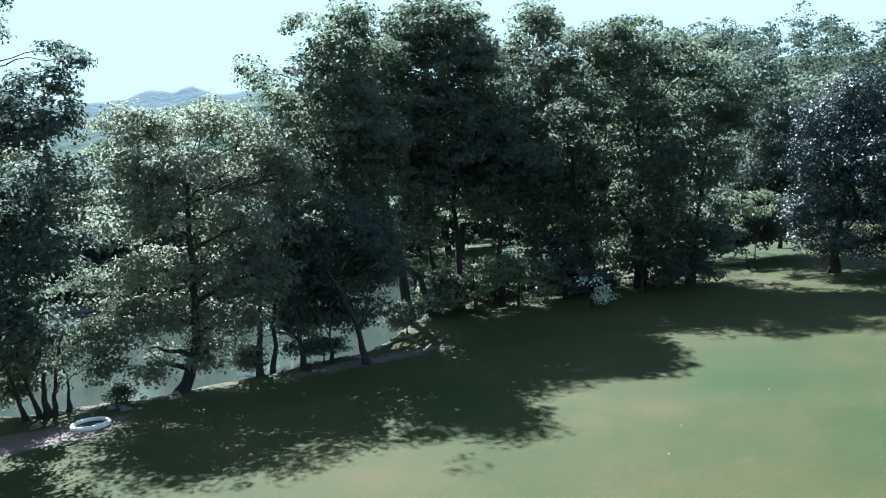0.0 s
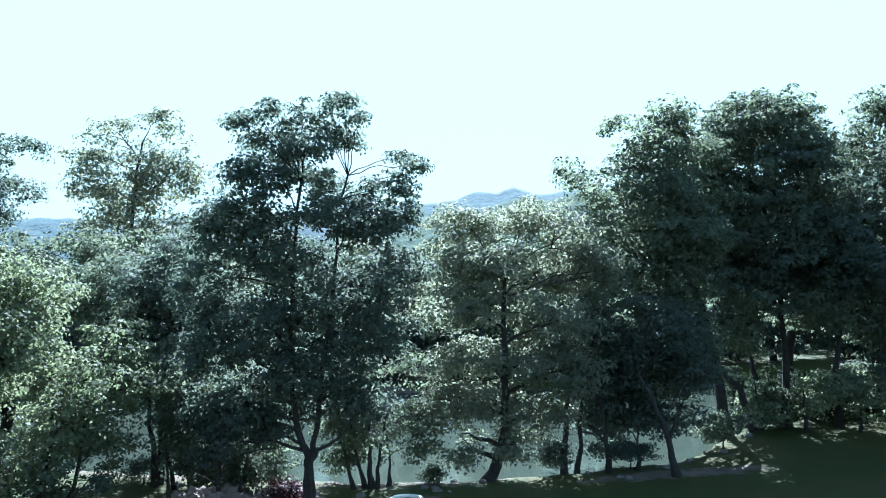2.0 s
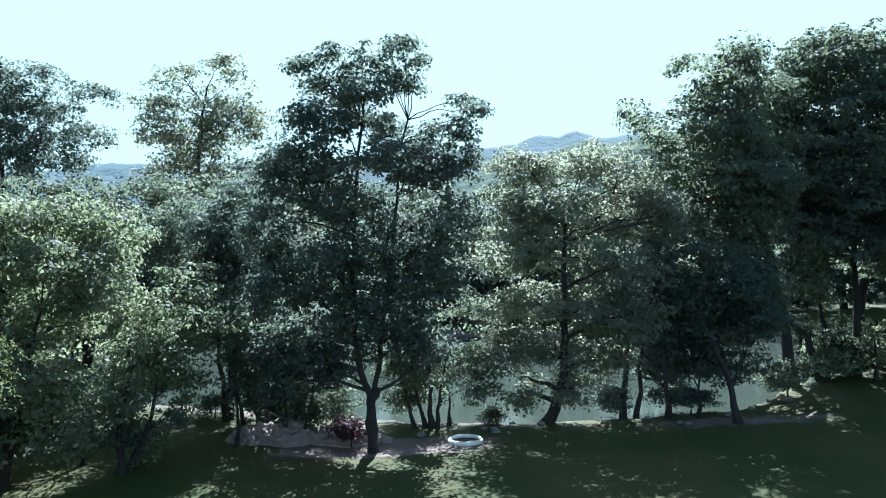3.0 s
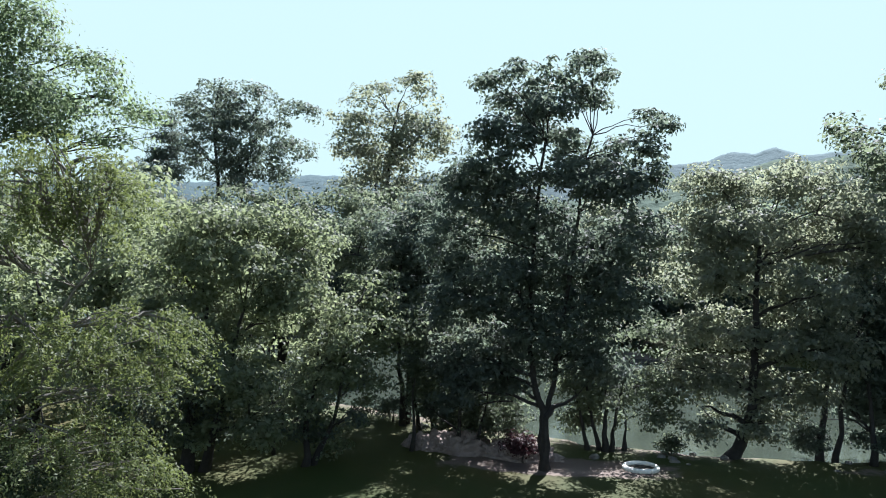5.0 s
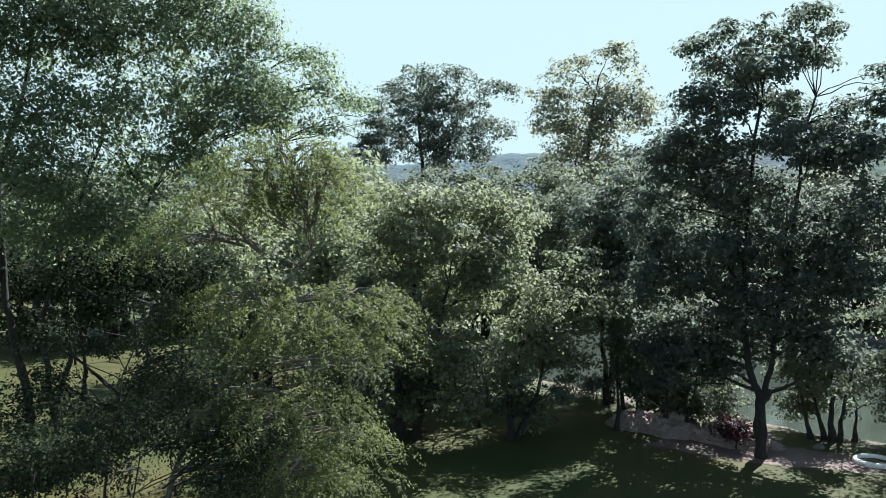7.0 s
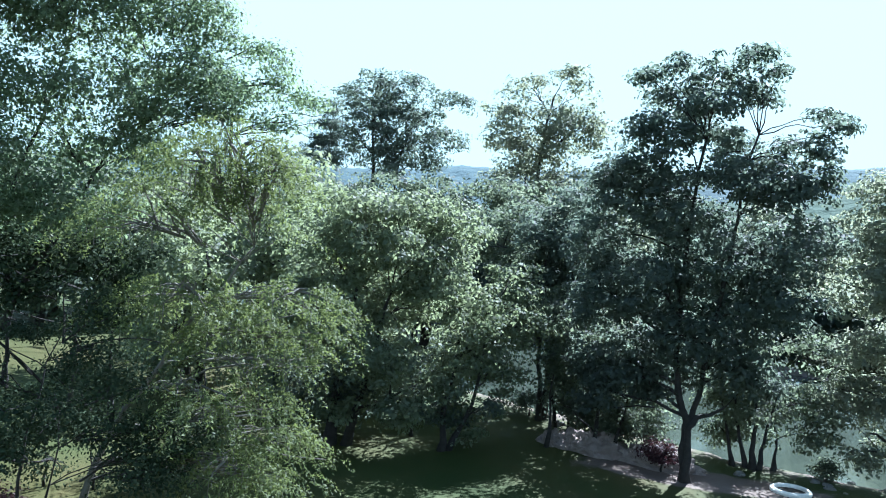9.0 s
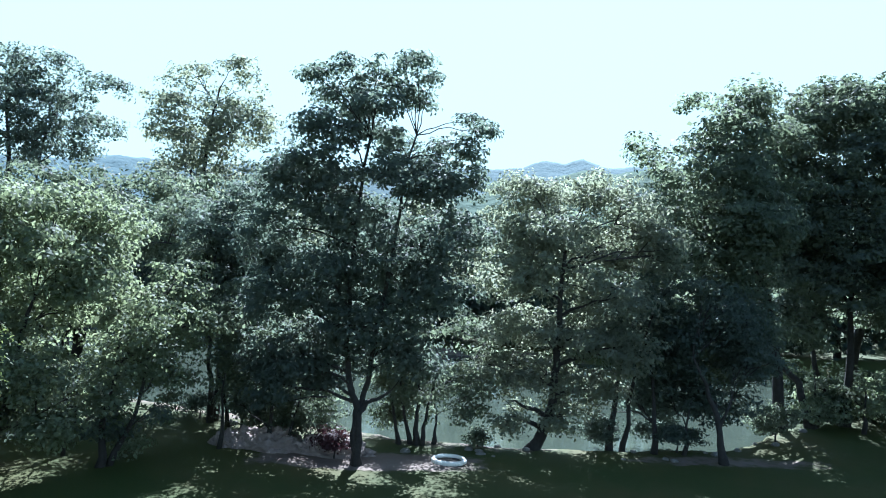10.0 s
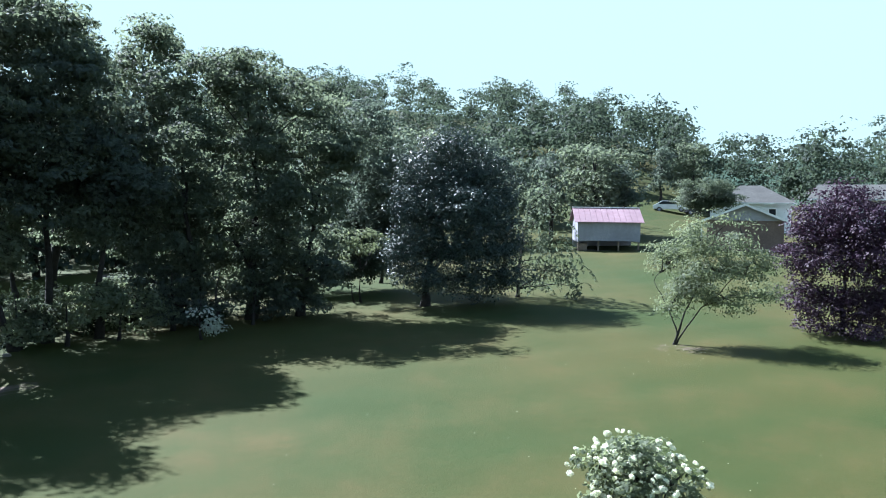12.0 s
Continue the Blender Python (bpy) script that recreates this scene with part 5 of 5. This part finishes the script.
def garage(x0, y0, x1, y1):
    w = math.hypot(x1 - x0, y1 - y0)
    rz = math.degrees(math.atan2(y1 - y0, x1 - x0))
    z = ground_z((x0 + x1) / 2, (y0 + y1) / 2) - 0.1
    th = empty_thing("garage", (x0, y0, z), rz, label="brown brick garage with grey gable and pale roof edges", category="garage")
    part("front_wall", box(0, w, 0, 0.2, 0, 2.7), WALL_BROWN, th, "brown brick")
    part("side_wall", box(0, 0.2, 0.2, 9, 0, 2.7), WALL_BROWN, th)
    part("side_wall", box(w - 0.2, w, 0.2, 9, 0, 2.7), WALL_BROWN, th)
    part("back_wall", box(0.2, w - 0.2, 8.8, 9, 0, 2.7), WALL_BROWN, th)
    part("gable", prism([(0, 2.71), (w, 2.71), (w / 2, 3.95)], 0.02, 0.2), WALL_GREY, th, "pale grey gable siding")
    for s in (0, 1):
        pts = [(-0.45, 2.55), (w / 2, 4.02), (w / 2, 4.14), (-0.45, 2.67)]
        if s:
            pts = [(w - x, zz) for x, zz in pts]
        part("roof", prism(pts, -0.5, 9.3), ROOF_GREY, th)
        fas = [(-0.47, 2.5), (w / 2, 3.97), (w / 2, 4.16), (-0.47, 2.69)]
        if s:
            fas = [(w - x, zz) for x, zz in fas]
        part("fascia", prism(fas, -0.56, -0.503), TRIM_WHITE, th, "white roof edge")
    part("porch_post", box(-0.5, -0.38, -0.4, -0.28, 0, 2.5), TRIM_WHITE, th)


def house(x0, y0, x1, y1, depth, wall_h, roof_h, hip, wall_mat, label, lift=0.0):
    w = math.hypot(x1 - x0, y1 - y0)
    rz = math.degrees(math.atan2(y1 - y0, x1 - x0))
    z = ground_z((x0 + x1) / 2, (y0 + y1) / 2) - 0.2
    th = empty_thing("house", (x0, y0, z), rz, label=label, category="house")
    wh = wall_h + lift
    part("front_wall", box(0, w, 0, 0.2, 0, wh), wall_mat, th)
    part("side_wall", box(0, 0.2, 0.2, depth, 0, wh), wall_mat, th)
    part("side_wall", box(w - 0.2, w, 0.2, depth, 0, wh), wall_mat, th)
    part("back_wall", box(0.2, w - 0.2, depth - 0.2, depth, 0, wh), wall_mat, th)
    o = 0.5
    bm = bmesh.new()
    e4 = [bm.verts.new(p) for p in ((-o, -o, wh), (w + o, -o, wh), (w + o, depth + o, wh), (-o, depth + o, wh))]
    r2 = [bm.verts.new((hip, depth / 2, wh + roof_h)), bm.verts.new((w - hip, depth / 2, wh + roof_h))]
    bm.faces.new((e4[0], e4[1], r2[1], r2[0]))
    bm.faces.new((e4[2], e4[3], r2[0], r2[1]))
    bm.faces.new((e4[1], e4[2], r2[1]))
    bm.faces.new((e4[3], e4[0], r2[0]))
    bm.faces.new(e4[::-1])
    part("roof", bm, ROOF_GREY, th, "weathered grey shingles")
    part("gutter", box(-o, w + o, -o - 0.08, -o, wh - 0.12, wh + 0.04), TRIM_WHITE, th)
    n = max(2, int(w / 3))
    for k in range(n):
        add_window(th, w * (k + 0.5) / n - 0.5, wh - 1.9, 1.0, 1.25)
    part("door", box(w * 0.62, w * 0.62 + 0.9, -0.05, -0.003, lift + 0.1, lift + 2.1), TRIM_WHITE, th)
    return th


pole_shed(53.8, 44.2, 57.7, 40.3)
garage(60.4, 35.4, 63.2, 30.0)
house(77.8, 45.3, 81.6, 38.0, 9.0, 2.7, 2.0, 3.0, WALL_WHITE, "white bungalow with grey hipped roof behind the garage", lift=0.8)
house(80.6, 35.4, 84.2, 25.7, 9.0, 2.7, 1.6, 0.2, WALL_WHITE, "white house with a low grey roof on the rise", lift=1.1)


def parked_car(x, y, rz, paint, label):
    th = empty_thing("parked_car", (x, y, ground_z(x, y)), rz, label=label, category="car")
    body = prism([(-2.2, 0.35), (2.2, 0.35), (2.25, 0.8), (1.3, 0.95), (0.7, 1.45), (-1.1, 1.5), (-1.9, 1.0), (-2.25, 0.9)], -0.85, 0.85)
    bmesh.ops.bevel(body, geom=body.edges[:], offset=0.06, segments=2, affect="EDGES")
    part("body", body, paint, th)
    part("side_window", prism([(1.05, 1.0), (0.6, 1.38), (-1.0, 1.42), (-1.6, 1.03)], -0.866, 0.866), GLASS_DARK, th)
    for wx in (-1.4, 1.4):
        for wy in (-0.82, 0.82):
            bm = bmesh.new()
            bmesh.ops.create_cone(bm, cap_ends=True, segments=18, radius1=0.33, radius2=0.33, depth=0.2)
            bmesh.ops.transform(bm, matrix=pose(wx, wy, 0.33, 90, 0, 0), verts=bm.verts)
            wheel = part("wheel", bm, DARK_IN, th)
            bm = bmesh.new()
            bmesh.ops.create_cone(bm, cap_ends=True, segments=14, radius1=0.19, radius2=0.19, depth=0.215)
            bmesh.ops.transform(bm, matrix=pose(wx, wy, 0.33, 90, 0, 0), verts=bm.verts)
            part("rim", bm, WALL_GREY, wheel)


CAR_WHITE = plain("car_paint_white", (0.75, 0.76, 0.78), (0.8, 0.8, 0.8), 1.0, 0.25, bump_s=0.0)
CAR_DARK = plain("car_paint_dark", (0.05, 0.055, 0.065), (0.07, 0.07, 0.08), 1.0, 0.25, bump_s=0.0)
parked_car(90.3, 58.4, -60, CAR_WHITE, "white car parked on the drive below the woods")
parked_car(94.2, 56.3, -50, CAR_DARK, "dark car parked beside the white one")


# ---------------------------------------------------------------- small things
def tyre_ring(x, y):
    """A large tyre laid flat and painted white, with blocks of tread round its outside."""
    white = plain("tyre_paint_white", (0.84, 0.80, 0.72), (0.90, 0.87, 0.80), 9.0, 0.7, bump_s=0.5, bump_d=0.01)
    th = empty_thing("painted_tyre", (x, y, ground_z(x, y) - 0.02), 0, label="large white-painted tyre lying flat as a planter on bare earth", category="tyre")
    prof = [(0.455, 0.02), (0.435, 0.08), (0.445, 0.13), (0.47, 0.155), (0.505, 0.15), (0.535, 0.12), (0.545, 0.08), (0.53, 0.03), (0.485, 0.0)]
    bm = bmesh.new()
    n = 48
    rings = []
    for k in range(n):
        c, s = math.cos(2 * math.pi * k / n), math.sin(2 * math.pi * k / n)
        rings.append([bm.verts.new((r * c, r * s, z)) for r, z in prof])
    for k in range(n):
        a_, b_ = rings[k], rings[(k + 1) % n]
        for j in range(len(prof)):
            bm.faces.new((a_[j], b_[j], b_[(j + 1) % len(prof)], a_[(j + 1) % len(prof)]))
    bmesh.ops.recalc_face_normals(bm, faces=bm.faces[:])
    part("tyre", bm, white, th, smooth=True)
    lug = box(0.525, 0.56, -0.035, 0.035, 0.03, 0.12, 0.008)
    me = bpy.data.meshes.new("tread_block")
    lug.to_mesh(me)
    lug.free()
    me.materials.append(white)
    for k in range(28):
        ob = new("tread_block", me)
        ob.parent = th
        ob.matrix_local = pose(0, 0, 0, 0, 0, 360 * k / 28)
    bm = bmesh.new()
    bmesh.ops.create_circle(bm, cap_ends=True, segments=32, radius=0.46)
    bmesh.ops.transform(bm, matrix=Matrix.Translation((0, 0, 0.045)), verts=bm.verts)
    part("soil", bm, plain("planter_soil", (0.03, 0.025, 0.02), (0.06, 0.05, 0.035), 12.0, 0.95, bump_s=1.0, bump_d=0.03), th)


tyre_ring(-5.65, 23.5)


def earth_mound(x, y, rx, ry, h, seed, label):
    bm = bmesh.new()
    bmesh.ops.create_icosphere(bm, subdivisions=5, radius=1.0)
    for v in bm.verts:
        n = noise.fractal(v.co * 2.2 + Vector((seed, 0, 0)), 0.75, 2.2, 6)
        v.co = Vector((v.co.x * rx * (1 + 0.25 * n), v.co.y * ry * (1 + 0.25 * n), max(v.co.z, -0.2) * h * (1 + 0.6 * n) + 0.05 * noise.fractal(v.co * 9.0, 0.6, 2.0, 3)))
    ob = part("earth_mound", bm, EARTH, None, smooth=True)
    ob.matrix_world = pose(x, y, ground_z(x, y))
    tagged(ob, label, "earth mound")


EARTH = plain("bare_earth", (0.20, 0.155, 0.135), (0.36, 0.28, 0.25), 5.0, 0.95, bump_s=1.0, bump_d=0.06, fine=14.0)
earth_mound(-11.5, 22.7, 1.25, 0.8, 0.55, 1.0, "pale pinkish heap of dug earth beside the forked tree")
earth_mound(-9.5, 22.9, 1.4, 0.7, 0.42, 4.0, "low pale heap of loose earth on the bank")
earth_mound(-12.6, 22.3, 0.7, 0.5, 0.35, 7.0, "small pale heap of loose earth on the bank")

STONE = plain("field_stone", (0.13, 0.12, 0.105), (0.22, 0.20, 0.18), 6.0, 0.9, bump_s=0.8, bump_d=0.02)
rnd = random.Random(77)
stone_meshes = []
for k in range(5):
    bm = bmesh.new()
    bmesh.ops.create_icosphere(bm, subdivisions=2, radius=1.0)
    for v in bm.verts:
        v.co *= 1 + 0.35 * noise.noise(v.co * 1.3 + Vector((k * 9, 0, 0)))
        v.co.z = max(v.co.z, -0.35) * 0.6
    me = bpy.data.meshes.new("stone")
    bm.to_mesh(me)
    bm.free()
    me.materials.append(STONE)
    stone_meshes.append(me)
for k in range(26):
    x = rnd.uniform(-16, 7)
    y = float(np.interp(x, BANK_X, BANK_Y)) - rnd.uniform(0.5, 2.2)
    s = rnd.uniform(0.07, 0.22)
    ob = new("stone", stone_meshes[k % 5])
    ob.matrix_world = pose(x, y, ground_z(x, y) + 0.1 * s, 0, 0, rnd.uniform(0, 360)) @ Matrix.Diagonal((s, s * rnd.uniform(0.7, 1.2), s, 1))
    tagged(ob, "weathered grey-brown stone on the pond bank", "stone", group="stones along the bank")


def low_shrub(x, y, w, h, mat, seed, label, leaf=0.12, category="shrub", name="shrub"):
    rnd = random.Random(seed)
    z = ground_z(x, y)
    bl = [(x + rnd.uniform(-0.5, 0.5) * w, y + rnd.uniform(-0.4, 0.4) * w, z + h * rnd.uniform(0.35, 0.75), w * rnd.uniform(0.35, 0.5), h * rnd.uniform(0.25, 0.35)) for _ in range(5)]
    return make_tree(name, [[(x, y, z), (x, y, z + 0.6 * h)]], bl, mat, seed, label, leaf=leaf, spacing=0.36, per=12, spread=0.15, girth=0.03, twigs=14,
                     category=category, jitter=0.2, hollow=0.0)


low_shrub(-9.00, 22.27, 0.9, 1.0, LEAF_RED, 81, "dull red-leaved shrub at the foot of the forked tree")
low_shrub(-10.44, 23.55, 1.6, 2.0, LEAF_MID, 82, "leafy green shrub on the bank behind the earth heap")
low_shrub(-12.82, 24.55, 1.5, 1.5, LEAF_DARK, 83, "dark green shrub under the trees")
low_shrub(-15.56, 25.20, 1.3, 1.0, LEAF_DARK, 84, "low dark shrub at the water's edge")
low_shrub(-5.22, 25.82, 0.5, 0.6, LEAF_MID, 85, "small green tuft at the water's edge")
low_shrub(5.21, 32.15, 1.3, 1.6, LEAF_MID, 86, "green undergrowth between the trunks")
low_shrub(8.23, 37.17, 1.8, 2.2, LEAF_MID, 87, "green undergrowth between the trunks")
low_shrub(12.69, 40.50, 2.2, 2.4, LEAF_MID, 88, "green undergrowth between the trunks")
low_shrub(-1.00, 28.12, 1.2, 1.6, LEAF_DARK, 89, "dark undergrowth on the bank")
low_shrub(1.40, 28.37, 1.2, 1.1, LEAF_DARK, 90, "dark undergrowth on the bank")
# made-up red tuft in place of a sunlit patch of bare red dirt
low_shrub(-16.42, 6.71, 0.7, 0.9, LEAF_RED, 91, "red-leaved tuft standing in for sunlit red dirt beneath the weeping tree", leaf=0.09)
make_tree("broadleaf_tree", [[(-15.10, 25.22, 0), (-14.93, 25.32, 1.5), (-14.85, 25.37, 3.2), (-14.72, 25.45, 5.5)]],
          [(-15.0, 25.5, 5.1, 1.28, 1.06), (-14.3, 25.9, 6.2, 1.06, 0.95), (-15.5, 25.2, 6.2, 1.07, 0.85), (-14.2, 25.9, 4.1, 0.95, 0.95), (-15.0, 25.5, 3.2, 0.64, 0.75)],
          LEAF_MID, 92, "slim leaning tree on the water's edge", leaf=0.19, girth=0.16, group=TREES_WATER)
make_tree("broadleaf_tree", [[(-0.90, 28.12, 0), (-0.80, 28.12, 2), (-0.40, 28.24, 4.5)], [(-0.50, 28.24, 0), (-0.20, 28.24, 2.4), (0.40, 28.36, 5)]],
          [(-0.40, 28.36, 4.6, 1.5, 1.1), (0.80, 28.60, 5.4, 1.4, 1.1), (0.20, 28.36, 3.4, 1.3, 0.9), (1.40, 28.85, 3.9, 1.2, 0.9)],
          LEAF_DARK, 93, "small dark twin-stemmed tree on the bank", leaf=0.18, girth=0.13, group=TREES_WATER)


def hydrangea(x, y):
    """A rounded bush with white flower heads, each head a part."""
    z = ground_z(x, y)
    bl = [(x + dx, y + dy, z + dz, r, r * 0.85) for dx, dy, dz, r in ((0, 0, 1.6, 0.72), (-0.25, 0.62, 1.4, 0.55), (0.25, -0.66, 1.35, 0.56), (0.45, 0.3, 1.15, 0.65), (-0.45, -0.3, 1.15, 0.65), (0, 0.1, 0.75, 0.85))]
    th = make_tree("hydrangea_bush", [[(x, y, z), (x + 0.1, y, z + 1.0)], [(x, y, z), (x - 0.3, y + 0.2, z + 0.9)], [(x, y, z), (x + 0.4, y - 0.3, z + 0.9)]],
                   bl, LEAF_OLIVE, 95, "rounded green bush covered in white flower heads", leaf=0.13, spacing=0.33, per=9, spread=0.1, girth=0.025, twigs=30,
                   category="bush", jitter=0.1, hollow=0.0)
    rng = np.random.default_rng(96)
    heads = []
    for k in range(4):
        d = rng.normal(size=(130, 3))
        d /= np.linalg.norm(d, axis=1)[:, None]
        d *= np.array([0.062, 0.062, 0.055]) * rng.uniform(0.6, 1.25, 130)[:, None]
        me = mesh_quads("flower_head", leaf_quads(d, d / 0.062, 0.036, 0.9, rng))
        me.materials.append(PETAL)
        heads.append(me)
    base = th.matrix_world.translation
    for k in range(150):
        bx, by, bz, r, rz_ = bl[rng.integers(len(bl))]
        d = rng.normal(size=3)
        d[2] = abs(d[2]) * 0.9
        d /= np.linalg.norm(d)
        p = np.array([bx, by, bz]) + d * np.array([r, r, rz_]) * 1.08
        ob = new("flower_head", heads[k % 4])
        ob.parent = th
        s = rng.uniform(0.5, 0.95)
        ob.matrix_local = Matrix.Translation(Vector(p) - base) @ pose(0, 0, 0, rng.uniform(-40, 40), rng.uniform(-40, 40), 0) @ Matrix.Diagonal((s * rng.uniform(0.8, 1.35), s * rng.uniform(0.8, 1.35), s * rng.uniform(0.55, 0.95), 1))


hydrangea(11.4, 7.95)


# scattered fallen petals and clover on the sunny lawn
rng = np.random.default_rng(123)
n = 90
px = np.concatenate([rng.normal(24.6, 1.6, 50), rng.uniform(8, 26, 40)])
py = np.concatenate([rng.normal(15.0, 1.2, 50), rng.uniform(6, 20, 40)])
pz = land(px, py) + 0.05
me = mesh_quads("fallen_petals", leaf_quads(np.stack([px, py, pz], 1), np.tile([0.0, 0, 1], (n, 1)), 0.03, 0.8, rng, loose=0.3))
me.materials.append(PETAL)
tagged(new("fallen_petals", me), "small white petals scattered on the lawn", "petals", kind="stuff")
